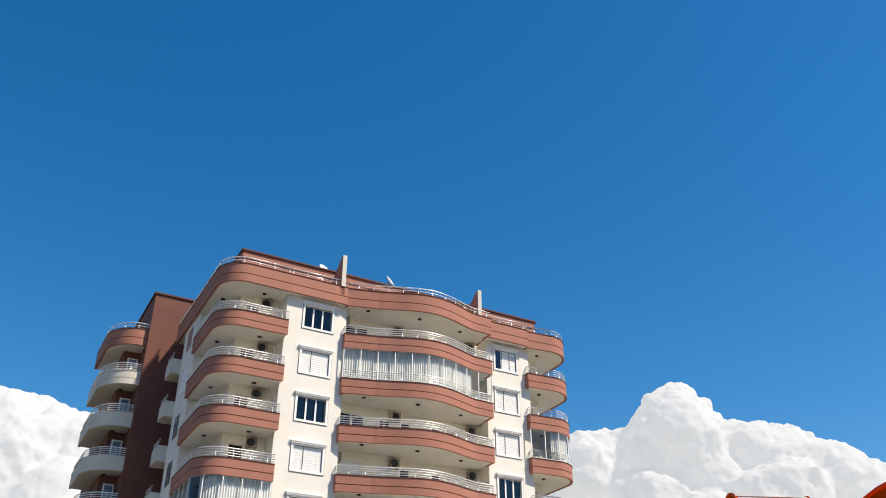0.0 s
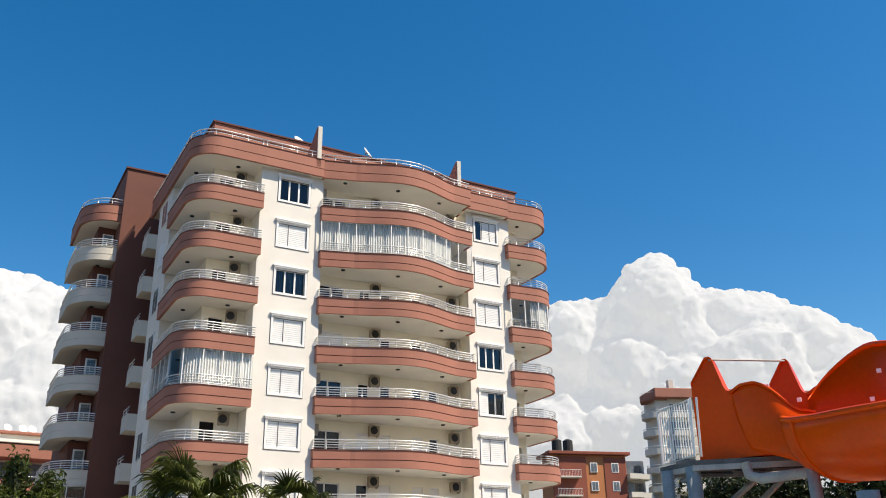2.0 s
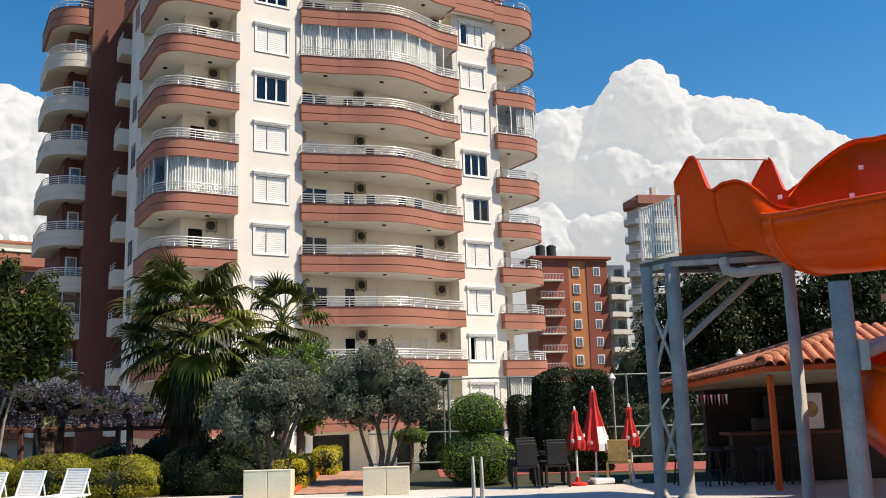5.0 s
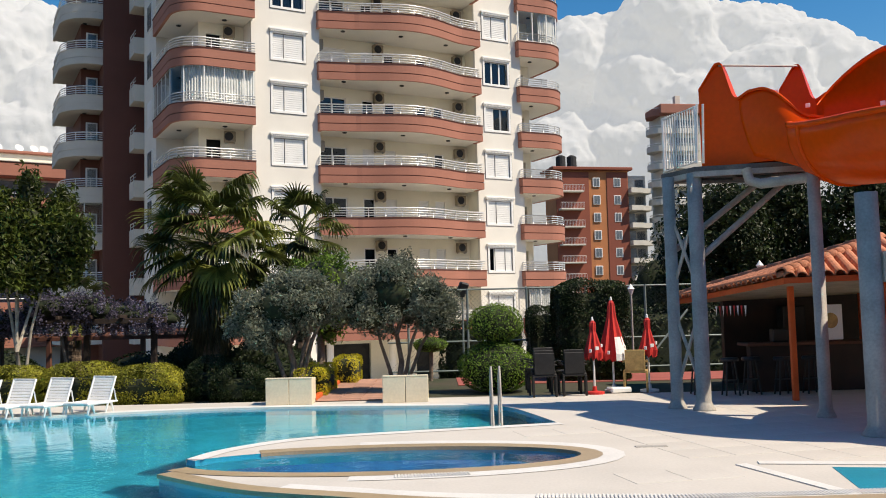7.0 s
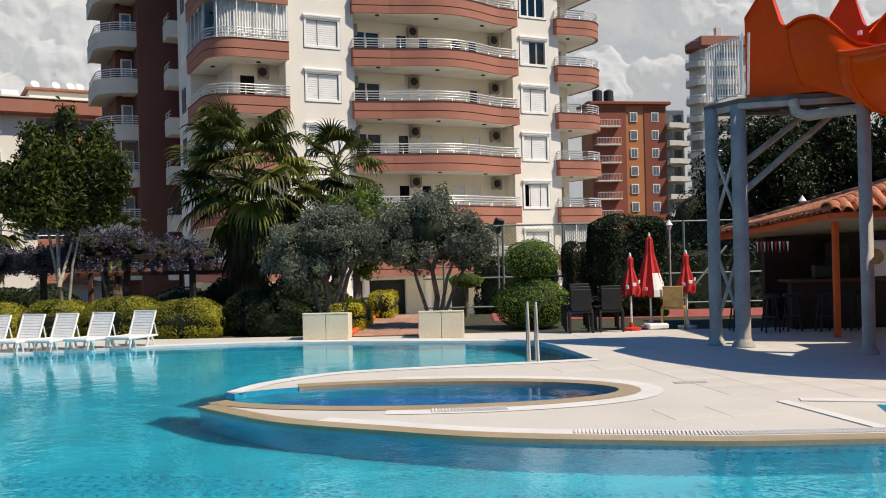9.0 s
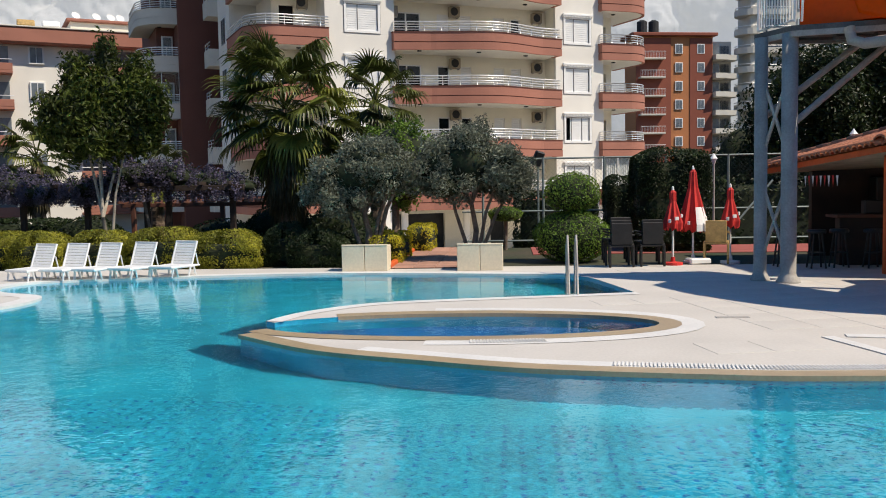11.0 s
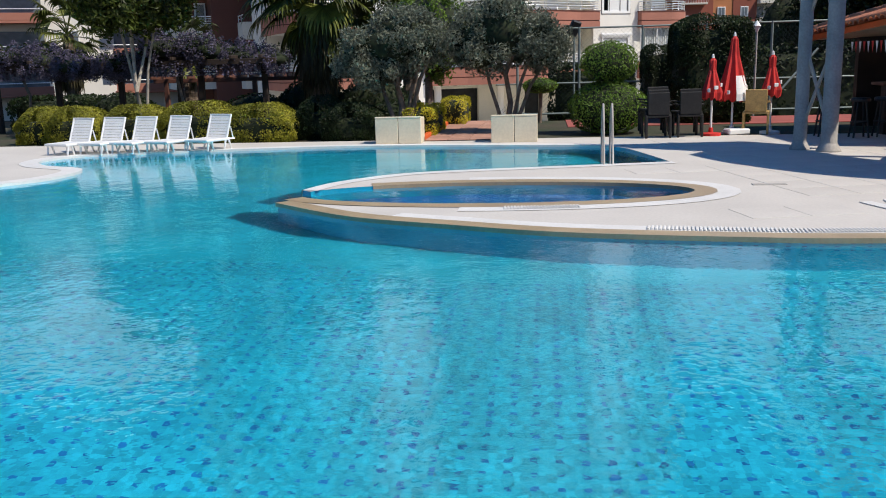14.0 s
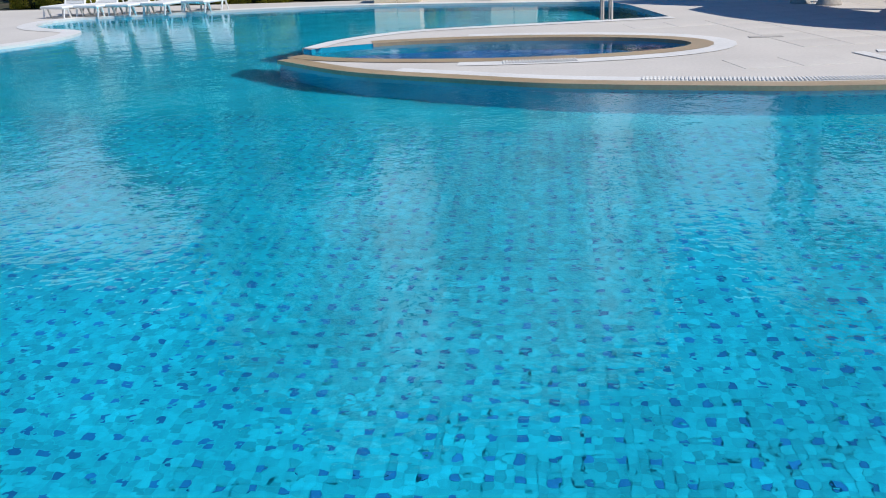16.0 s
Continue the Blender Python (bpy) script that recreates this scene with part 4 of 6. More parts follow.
tree("olive_tree", "grey-green olive tree with twisted stems behind a stone planter", (-0.75, 19.8), [(0.05, 0, 0.0), (0.15, 0, 0.7), (0.05, 0, 1.3)],
     [(0.0, 0, 2.2, 0.85, 0.8, 0.68), (0.75, 0, 2.1, 0.62, 0.6, 0.5), (-0.75, 0, 2.15, 0.6, 0.6, 0.5), (-0.05, 0, 2.65, 0.6, 0.55, 0.36), (0.9, -0.1, 1.7, 0.42, 0.5, 0.3), (-0.5, -0.2, 1.7, 0.5, 0.5, 0.32)], 33000, 0.085, LEAF_OLIVE, 83, r=0.06, forks=6, shape=2.6, group="olive trees", clump=0.19, stems=((0.6, 0, 1.8), (-0.5, 0.1, 1.8), (0.95, 0.1, 1.7)))
tree("citrus_tree", "fresh green bushy tree behind the olive trees", (-2.75, 22.5), [(0, 0, 0), (0, 0, 0.8), (0, 0, 1.6)],
     [(0, 0, 2.6, 0.85, 0.8, 0.75), (-0.5, 0, 2.3, 0.6, 0.6, 0.6), (0.55, 0, 2.5, 0.6, 0.6, 0.6), (0.2, 0, 1.7, 0.6, 0.6, 0.5)], 12000, 0.09, LEAF_BOX, 84, r=0.1, clump=0.2)
# dense dark trees behind the bar
for k, (x, y, s) in enumerate(((9.3, 28.0, 1.05), (11.6, 29.0, 1.2), (14.0, 28.0, 1.2), (16.6, 29.0, 1.3), (19.0, 29.5, 1.3))):
    tree("broadleaf_tree", "dense dark green tree behind the pool bar", (x, y), [(0, 0, 0), (0, 0, 1.4)], [(0, 0, 3.4 * s, 1.7, 1.6, 1.9 * s), (-0.9, 0, 2.6, 1.0, 1.1, 1.3), (0.9, 0, 3.0, 1.1, 1.1, 1.4), (0.1, -0.4, 4.4 * s, 1.0, 1.0, 0.95)], 17000, 0.16, LEAF_DARK, 90 + k, r=0.16, group="trees behind the bar")
# the last two shrubs are added to stand in for shade under the palm
for k, (x, y, h) in enumerate(((6.2, 30, 1.7), (8.0, 31, 2.2), (-12.6, 26, 0.9), (-8.6, 26.5, 0.8), (-7.0, 27.5, 1.1), (-5.0, 27.3, 1.1), (-4.1, 26.0, 0.6))):
    bush("shrub", "loose dark green garden shrub", "shrub", [(0, 0, h * 0.55, 1.1, 0.9, h * 0.55), (0.6, 0, h * 0.4, 0.8, 0.7, h * 0.4), (-0.6, 0, h * 0.45, 0.8, 0.7, h * 0.42)], 3600, 0.1, LEAF_DARK, 100 + k, (x, y), "garden shrubs")


for k, (x, y, w, h) in enumerate(((-15.5, 27.5, 3.0, 0.9), (1.6, 28.0, 2.6, 1.5), (7.5, 27.2, 5.0, 1.9), (12.5, 26.5, 5.0, 2.0))):
    superblob("hedge", "dark leafy hedge at the back of the garden", "hedge", x - w / 2, x + w / 2, y, 1.2, h, 4200, 0.13, LEAF_DARK, 130 + k, group="back hedges")


# fan palms
def frond(el, az, stalk, size, segs, hang, seed, stiff=0.5):
    """A fan leaf on an arching stalk that leaves the origin at a height angle el; its long blades hang down at their tips."""
    rnd = random.Random(seed)
    s = Shape()
    h = Vector((math.cos(radians(az)), math.sin(radians(az)), 0))
    side = Vector((-h.y, h.x, 0))
    o, path = Vector((0, 0, 0)), []
    for k in range(5):
        path.append(o)
        a = radians(el - 7 * k)
        o = o + (h * math.cos(a) + Vector((0, 0, math.sin(a)))) * stalk / 4
    s.tube(path, [0.028, 0.022, 0.018, 0.015, 0.012], 5)
    o = path[-1]
    a = radians(el - (24 if el > -20 else 16))
    ahead = h * math.cos(a) + Vector((0, 0, math.sin(a)))
    twist = rnd.uniform(-0.5, 0.5)
    up = side.cross(ahead) * -1
    side = side * math.cos(twist) + up * math.sin(twist)
    for k in range(segs):
        b = radians(-118 + 236 * k / (segs - 1)) + rnd.uniform(-0.03, 0.03)
        L = size * (1.0 - 0.2 * abs(b) / 2.06) * rnd.uniform(0.85, 1.12)
        d = ahead * math.cos(b) + side * math.sin(b)
        c, rows = o, []
        steps = 5
        for i in range(steps + 1):
            t = i / steps
            w = size * 0.052 * (0.3, 0.9, 1.0, 0.72, 0.4, 0.06)[i]
            e = (d + Vector((0, 0, -1)) * hang * max(0.0, t - stiff * 0.55) * 3.2).normalized()
            across = e.cross(up)
            across = across.normalized() if across.length > 0.1 else side
            rows.append((c - across * w, c + up * w * -0.35, c + across * w))
            c = c + e * L / steps
        vs = [q for r in rows for q in r]
        fs = []
        for i in range(steps):
            fs += [(3 * i, 3 * i + 1, 3 * i + 4, 3 * i + 3), (3 * i + 1, 3 * i + 2, 3 * i + 5, 3 * i + 4)]
        s.add(vs, fs)
    return s


def palm(label, base, height, size, n, skirt, seed, long_skirt=1.0):
    rnd = random.Random(seed)
    low = ground_z(base[1])
    height -= low + 0.03
    ob = empty("fan_palm", label, "palm tree", Matrix.Translation((*base, low)), group="fan palms")
    steps = 26
    s = Shape().tube([(0, 0, height * k / steps) for k in range(steps + 1)], [0.2 * (1.25 - 0.35 * k / steps) * (1.0 + 0.10 * (k % 2)) for k in range(steps + 1)], 12)
    s.part("trunk", PALMBARK, ob)
    for k in range(n):
        t = (k + 0.5) / n
        el = 84 - 112 * t ** 0.85 + rnd.uniform(-7, 7)
        az = 137.5 * k + 40 * seed + rnd.uniform(-14, 14)
        f = frond(el, az, size * rnd.uniform(0.65, 0.95), size * rnd.uniform(0.55, 0.68), 26, rnd.uniform(0.8, 2.1), 100 * seed + k, rnd.choice((0.6, 0.75, 0.95)))
        # one frond in nine is paler: sunlight is put into its leaf colour
        f.part("frond", LEAF_SUNLIT if k % 9 == 4 else LEAF_PALM, ob, m=Matrix.Translation((0, 0, height + 0.1 - 0.3 * t)))
    for k in range(skirt):
        t = (k + 0.5) / skirt
        el, az = -32 - 48 * t ** 0.7 + rnd.uniform(-6, 6), 137.5 * k + rnd.uniform(-20, 20)
        f = frond(el, az, size * rnd.uniform(0.5, 0.85), size * rnd.uniform(0.45, 0.62), 18, 1.8, 100 * seed + 50 + k, 0.3)
        dry = t > 0.2
        f.part("dry_frond" if dry else "frond", LEAF_DEAD if dry else LEAF_PALM, ob, m=Matrix.Translation((0, 0, height - 0.2 - long_skirt * t)))
    return ob


palm("tall fan palm with drooping leaves and a dry skirt", (-6.15, 25.0), 3.95, 1.75, 44, 66, 5)
palm("smaller fan palm behind the olive trees", (-3.95, 27.5), 4.25, 1.3, 30, 24, 6, 0.8)
palm("fan palm in the garden beyond the pergola", (-16.3, 30.0), 2.9, 1.2, 24, 18, 7, 0.6)
palm("tall fan palm beyond the pergola", (-20.3, 31.0), 6.0, 1.3, 22, 14, 9, 0.6)
palm("young fan palm beyond the pergola", (-11.4, 28.5), 2.3, 0.95, 14, 4, 8, 0.3)


# ---------------------------------------------------------------- pergola with wisteria, timber fence
DARKWOOD = mat("dark_timber", (0.045, 0.028, 0.02), 0.8, var=0.2, scale=3, fine=40, bump=0.2)
perg = empty("pergola", "dark timber pergola roofed with lilac wisteria", "pergola", Matrix.Translation((-10.6, 23.2, -0.03)))
for x in (-4.2, -2.4, -0.6, 1.05, 1.65, 3.4):
    Shape().box(x - 0.07, x + 0.07, -0.07, 0.07, 0, 1.75, 0.01).part("post", DARKWOOD, perg)
for y in (-0.6, 0.6):
    Shape().box(-5.2, 3.9, y - 0.05, y + 0.05, 1.7, 1.84, 0.01).part("beam", DARKWOOD, perg)
for k in range(12):
    Shape().box(-5.0 + 0.78 * k - 0.04, -5.0 + 0.78 * k + 0.04, -0.9, 0.9, 1.84, 1.93, 0.01).part("rafter", DARKWOOD, perg)
wis = empty("wisteria", "lilac wisteria in bloom over the pergola", "climbing plant", Matrix.Translation((-10.6, 23.2, -0.03)))
rnd = np.random.default_rng(12)
blobs = [(x, rnd.uniform(-0.5, 0.3), 1.86 + 0.18 * math.sin(x * 1.3) + (0.12 if x > 0 else 0), rnd.uniform(0.4, 0.6), 0.75, rnd.uniform(0.22, 0.34)) for x in np.linspace(-5.0, 3.7, 22)]
c, _ = blob_points(blobs, 560, 13, 0.4, 0.25)
p, d = blob_points([(*q, 0.12, 0.12, 0.18) for q in c], 50000, 18, 0.35, 0.2)
leafy("blossom", p, d, 0.055, PETAL, wis, 14, 1.4)
for b in blobs:
    ellipsoid(Shape(), b[:3], [v * 0.68 for v in b[3:]], 12, 8).part("inner_growth", DARKCORE, wis, smooth=True)
p, d = blob_points([(b[0], b[1], b[2] + 0.1, b[3], b[4], b[5]) for b in blobs], 2500, 15, 0.6, 0.2)
leafy("leaves", p, d, 0.09, LEAF_DARK, wis, 16)
drop_p = np.array([[rnd.uniform(-5, 3.8), rnd.uniform(-0.9, 0.2), 0] for _ in range(700)])
pts = np.concatenate([drop_p + np.array([0, 0, 1.75 - 0.05 * k]) + rnd.normal(0, 0.03 * (1 - k / 8), drop_p.shape) for k in range(7)])
leafy("hanging_blossom", pts, rnd.normal(0, 1, pts.shape), 0.06, PETAL, wis, 17, 1.3)
Shape().tube([(1.2, -0.4, 0), (1.3, -0.5, 0.8), (1.1, -0.4, 1.7)], 0.04, 6).part("stem", BARK, wis)
Shape().tube([(-3.2, -0.3, 0), (-3.0, -0.4, 1.0), (-3.3, -0.3, 1.7)], 0.04, 6).part("stem", BARK, wis)

low = empty("timber_arbour", "red-brown timber arbour with a row of short rafters", "pergola", Matrix.Translation((-8.0, 27.5, -0.03)))
for x in (-3.8, -2.7, -0.9, 0.7, 2.6):
    Shape().box(x - 0.07, x + 0.07, -0.06, 0.06, -0.5, 1.25, 0.01).part("post", WOOD, low)
Shape().box(-4.2, 3.2, -0.06, 0.06, 1.2, 1.32, 0.01).part("beam", WOOD, low)
for k in range(19):
    Shape().box(-4.1 + 0.4 * k - 0.03, -4.1 + 0.4 * k + 0.03, -0.45, 0.45, 1.32, 1.42, 0.01).part("rafter", WOOD, low)

# ---------------------------------------------------------------- planters and brick path
for x0, x1, y0 in ((-3.22, -2.3, 17.55), (-0.9, 0.0, 17.45)):
    pl = empty("planter", "cream stone planter box at the pool edge", "planter", Matrix.Translation(((x0 + x1) / 2, y0, 0)), group="planters")
    w = (x1 - x0) / 2
    Shape().box(-w, -0.005, 0, 0.08, 0, 0.5, 0.008).part("slab", PLANTER, pl)
    Shape().box(0.005, w, 0, 0.08, 0, 0.5, 0.008).part("slab", PLANTER, pl)
    Shape().box(-w, -w + 0.08, 0.085, 0.55, 0, 0.5, 0.008).part("slab", PLANTER, pl)
    Shape().box(w - 0.08, w, 0.085, 0.55, 0, 0.5, 0.008).part("slab", PLANTER, pl)
    Shape().box(-w + 0.08, w - 0.08, 0.08, 0.6, 0, 0.42).part("soil", SOIL, pl)
    Shape().box(-w - 0.004, w + 0.004, -0.004, 0.09, 0.502, 0.535, 0.008).part("coping", PLANTER, pl)
path = Shape().box(-2.3, -0.95, 18.0, 24.0, -0.06, 0.0).thing("garden_path", mat("sand_joint", (0.40, 0.33, 0.25), 0.9, var=0.15), "red brick path between the planters", "path", kind="structure")
paver = Shape().box(-0.22, 0.22, -0.22, 0.22, 0, 0.02, 0.01).mesh("paver", BRICKRED)
for i in range(3):
    for j in range(13):
        shared("paver", paver, path, Matrix.Translation((-2.08 + 0.45 * i, 18.3 + 0.45 * j, 0.0)))
kerb = Shape().box(-2.42, -2.3, 18.0, 24.0, -0.05, 0.1, 0.02).thing("path_kerb", ORPAINT, "red painted kerb along the path", "kerb", kind="structure")

# ---------------------------------------------------------------- sun loungers
def lounger():
    ob = empty("sun_lounger", "white plastic sun lounger with its back raised", "sun lounger", group="sun loungers")
    seat = Shape()
    seat.tube([(-0.66, -0.29, 0.265), (0.44, -0.29, 0.265), (0.44, 0.29, 0.265), (-0.66, 0.29, 0.265)], 0.036, 8, True)
    seat = seat.part("seat_frame", PVC, ob)
    bar = Shape().box(-0.037, 0.037, -0.265, 0.265, 0.27, 0.295, 0.008).mesh("slat", PVC)
    for k in range(11):
        shared("slat", bar, seat, Matrix.Translation((-0.62 + 0.09 * k, 0, 0)))
    m = pose(0.36, 0, 0.28, 0, -63, 0)
    back = Shape()
    back.tube([m @ Vector(p) for p in ((0.0, -0.28, 0.01), (0.66, -0.28, 0.01), (0.66, 0.28, 0.01), (0.0, 0.28, 0.01))], 0.034, 8, True)
    back = back.part("backrest", PVC, ob)
    bar = Shape().box(-0.033, 0.033, -0.26, 0.26, 0.0, 0.022, 0.006).mesh("slat", PVC)
    for k in range(8):
        shared("slat", bar, back, m @ Matrix.Translation((0.06 + 0.077 * k, 0, 0)))
    for y in (-0.29, 0.29):
        for x, dx in ((-0.55, -0.07), (-0.42, 0.1), (0.28, -0.1), (0.42, 0.12)):
            Shape().tube([(x, y, 0.26), (x + dx, y, 0.0)], [0.035, 0.022], 6).part("leg", PVC, ob)
        Shape().tube([(0.56, y, 0.58), (0.66, y, 0.28)], 0.02, 6).part("brace", PVC, ob)
    Shape().box(0.42, 0.74, -0.3, 0.3, 0.24, 0.28, 0.01).part("rear_frame", PVC, ob)
    return ob


lo = lounger()
spots = [(-9.14, 16.62, 71), (-8.49, 16.66, 73), (-7.85, 16.69, 71), (-7.18, 16.78, 70), (-6.45, 17.0, 68)]
lo.matrix_basis = pose(spots[0][0], spots[0][1], 0, 0, 0, spots[0][2]) @ Matrix.Diagonal((0.58, 0.92, 0.76, 1))
for x, y, a in spots[1:]:
    copy_thing(lo, pose(x, y, 0, 0, 0, a))


# ---------------------------------------------------------------- water slide on its steel tower
slide = empty("water_slide", "orange fibreglass water slide on a grey steel tower", "water slide", Matrix.Translation((5.2, 14.6, 0)))
O = Vector((5.2, 14.6, 0))


def at(*p):
    return Vector(p) - O


def pillar(x, y, z, r, name="post"):
    s = Shape().lathe([(r * 1.55, 0.0), (r * 1.5, 0.03), (r * 1.1, 0.12), (r, 0.15), (r, z)], 18, at(x, y, 0))
    return s.part(name, GALV, slide, smooth=True)


pillar(4.31, 15.2, 4.0, 0.105)
pillar(4.65, 14.81, 4.0, 0.125)
pillar(6.12, 13.49, 3.85, 0.095)
pillar(5.92, 11.45, 3.19, 0.145, "thick_column")
for z0, z1 in ((0.3, 1.7), (1.7, 0.3), (2.0, 3.4), (3.4, 2.0)):
    Shape().tube([at(4.31, 15.2, z0), at(4.65, 14.81, z1)], 0.03, 6).part("cross_brace", GALV, slide)
for a, b in (((4.70, 14.9, 2.55), (6.5, 15.2, 4.0)), ((4.35, 15.25, 2.7), (6.1, 15.45, 4.0))):
    Shape().tube([at(*a), at(*b)], 0.055, 8).part("diagonal_brace", GALV, slide)
plat = [(4.26, 15.45), (4.62, 14.66), (6.4, 14.2), (7.4, 14.6), (6.6, 15.6)]
pf = Shape().prism([tuple(at(x, y, 0).xy) for x, y in plat], 4.02, 4.1).part("platform", DECKSTEEL, slide)
Shape().strip([tuple(at(x, y, 0).xy) for x, y in plat + plat[:1]], 0.06, 3.93, 4.018).part("edge_beam", GALV, pf)
for t in (0.25, 0.5, 0.75):
    a, b = Vector((4.28, 15.4)).lerp(Vector((6.4, 14.25)), t), Vector((6.6, 15.5)).lerp(Vector((7.3, 14.65)), t)
    Shape().tube([at(a.x, a.y, 3.93), at(b.x, b.y, 3.93)], 0.05, 6).part("joist", DECKSTEEL, pf)
drain = Shape().tube([at(5.42, 14.42, 4.0), at(5.44, 14.36, 3.8), at(5.58, 14.25, 3.73), at(6.4, 14.05, 3.8)], 0.085, 10).part("drain_pipe", GALV, slide, smooth=True)
# unseen slab and posts added to throw shade on the terrace
shade_caster = Shape().box(7.9 - O.x, 10.6 - O.x, 10.6 - O.y, 14.1 - O.y, 3.2, 3.3).part("stair_landing", GALV, slide)
for x, y in ((8.1, 10.9), (10.3, 10.9), (10.3, 13.8)):
    pillar(x, y, 3.2, 0.09)
# guard rail of upright bars
ga, gb = Vector((4.31, 15.38, 4.06)), Vector((4.66, 14.62, 4.1))
guard = Shape().tube([at(*(ga + Vector((0, 0, 0.08)))), at(*(gb + Vector((0, 0, 0.08)))), at(*(gb + Vector((0, 0, 1.02)))), at(*(ga + Vector((0, 0, 1.02))))], 0.028, 6, True).part("guard_rail", STEEL, slide)
for k in range(1, 13):
    p = ga.lerp(gb, k / 13)
    Shape().tube([at(p.x, p.y, 4.18), at(p.x, p.y, 5.12)], 0.012, 6).part("bar", PVC, guard)
for x, y in ((4.66, 14.62), (4.76, 14.60)):
    Shape().tube([at(x, y, 4.15), at(x + 0.02, y - 0.05, 5.15)], 0.02, 6).part("bar", STEEL, guard)


def wall_sheet(path, lows, highs, thick, name, parent):
    """An upright fibreglass sheet whose rim rises and falls, with a rolled edge."""
    inner = offset(path, thick)
    s, n = Shape(), len(path)
    vs = [(*p, z) for p, z in zip(path, lows)] + [(*p, z) for p, z in zip(path, highs)] + [(*p, z) for p, z in zip(inner, lows)] + [(*p, z) for p, z in zip(inner, highs)]
    fs = []
    for i in range(n - 1):
        fs += [(i, i + 1, n + i + 1, n + i), (2 * n + i + 1, 2 * n + i, 3 * n + i, 3 * n + i + 1), (n + i, n + i + 1, 3 * n + i + 1, 3 * n + i)]
    fs += [(0, n, 3 * n, 2 * n), (n - 1, 3 * n - 1, 4 * n - 1, 2 * n - 1)]
    s.add(vs, fs)
    ob = s.part(name, ORANGE, parent, smooth=False)
    o, q = offset(path, -0.075), offset(path, thick + 0.05)
    rim = Shape()
    rim.v = [(*p, z + dz) for pts, dz in ((o, -0.03), (o, 0.012), (q, 0.012), (q, -0.03)) for p, z in zip(pts, highs)]
    for i in range(n - 1):
        rim.f += [(c * n + i, c * n + i + 1, (c + 1) % 4 * n + i + 1, (c + 1) % 4 * n + i) for c in range(4)]
    rim.f += [(0, n, 2 * n, 3 * n), (4 * n - 1, 3 * n - 1, 2 * n - 1, n - 1)]
    rim.part("rim", ORANGE, ob, "flat turned-out orange edge")
    return ob


def rim_profile(t):
    """Height of the entry walls above the platform along their length."""
    knots = ((0.0, 1.34), (0.15, 1.72), (0.175, 1.77), (0.225, 1.77), (0.24, 1.72), (0.32, 1.16), (0.35, 1.11), (0.46, 1.2), (0.53, 1.2), (0.9, 0.62), (1.0, 0.58))
    for (a, u), (b, v) in zip(knots, knots[1:]):
        if t <= b:
            k = (t - a) / (b - a)
            if a > 0.33:
                k = k * k * (3 - 2 * k)
            return u + (v - u) * k
    return knots[-1][1]


ENTRY = 64
for (x0, y0), (x1, y1), name in (((4.84, 14.95), (6.45, 13.75), "side_wall"), ((6.29, 15.1), (7.82, 14.06), "side_wall")):
    pts = [tuple(at(x0 + (x1 - x0) * k / ENTRY, y0 + (y1 - y0) * k / ENTRY + 0.10 * math.sin(math.pi * 2 * k / ENTRY), 0).xy) for k in range(ENTRY + 1)]
    wall_sheet(pts, [4.12 - 0.15 * max(0, k / ENTRY - 0.6) for k in range(ENTRY + 1)], [4.13 + rim_profile(k / ENTRY) * (0.995 if x0 > 6 else 1) for k in range(ENTRY + 1)], 0.06, name, slide)
Shape().prism([tuple(at(x, y, 0).xy) for x, y in ((4.9, 14.98), (6.5, 13.8), (7.75, 14.1), (6.3, 15.05))], 4.12, 4.2).part("entry_floor", ORANGE, slide)
Shape().tube([at(5.15, 14.75, 5.86), at(6.58, 14.93, 5.87)], 0.018, 6).part("grab_bar", GALV, slide)


def chute(path, near, far, r, name, seg=18, rise=0.0, taper=0, joints=()):
    """A half-pipe along a path; near and far are how many degrees its walls rise past level on either side."""
    s, n = Shape(), len(path)
    rows = []
    for i, p in enumerate(path):
        p = Vector(p)
        d = (Vector(path[min(i + 1, n - 1)]) - Vector(path[max(i - 1, 0)])).normalized()
        side = d.cross(Vector((0, 0, 1))).normalized()
        up = side.cross(d)
        ring = []
        f = min(1.0, i / taper) if taper else 1.0
        f = 0.3 + 0.7 * math.sin(f * math.pi / 2)
        for rr in (r * f, r * f - 0.05):
            lip = p - O - side * rr + up * rise * f if rise else None
            ring += [p - O + rr * (math.sin(a) * side - math.cos(a) * up) for a in (radians(-90 - far + (180 + far + near) * k / seg) for k in range(seg + 1))]
            if rise:
                ring[-seg - 1] = lip + side * 0.12 * rise
        rows.append(ring)
    m = seg + 1
    s.v = [tuple(v) for ring in rows for v in ring]
    for i in range(n - 1):
        a, b = i * 2 * m, (i + 1) * 2 * m
        for k in range(seg):
            s.f += [(a + k, a + k + 1, b + k + 1, b + k), (a + m + k + 1, a + m + k, b + m + k, b + m + k + 1)]
        s.f += [(a, b, b + m, a + m), (a + seg, a + m + seg, b + m + seg, b + seg)]
    for e in (0, (n - 1) * 2 * m):
        s.f += [(e + k, e + m + k, e + m + k + 1, e + k + 1) for k in range(seg)]
    ob = s.part(name, ORANGE, slide, smooth=True)
    for i in joints:
        Shape().tube(rows[i][:m], 0.04, 6).part("joint_flange", ORANGE, ob, "raised orange flange between two sections", True)
    for k in (0, seg):
        Shape().tube([(Vector(rows[i][k]) + Vector(rows[i][m + k])) / 2 for i in range(n)], [min(0.05, 0.012 + 0.006 * i) for i in range(n)], 8).part("rim", ORANGE, ob, "rolled orange edge", True)
    return ob


# the rounded transition from the flat entry wall to the half-pipe
shell, NU, NV = Shape(), 22, 14
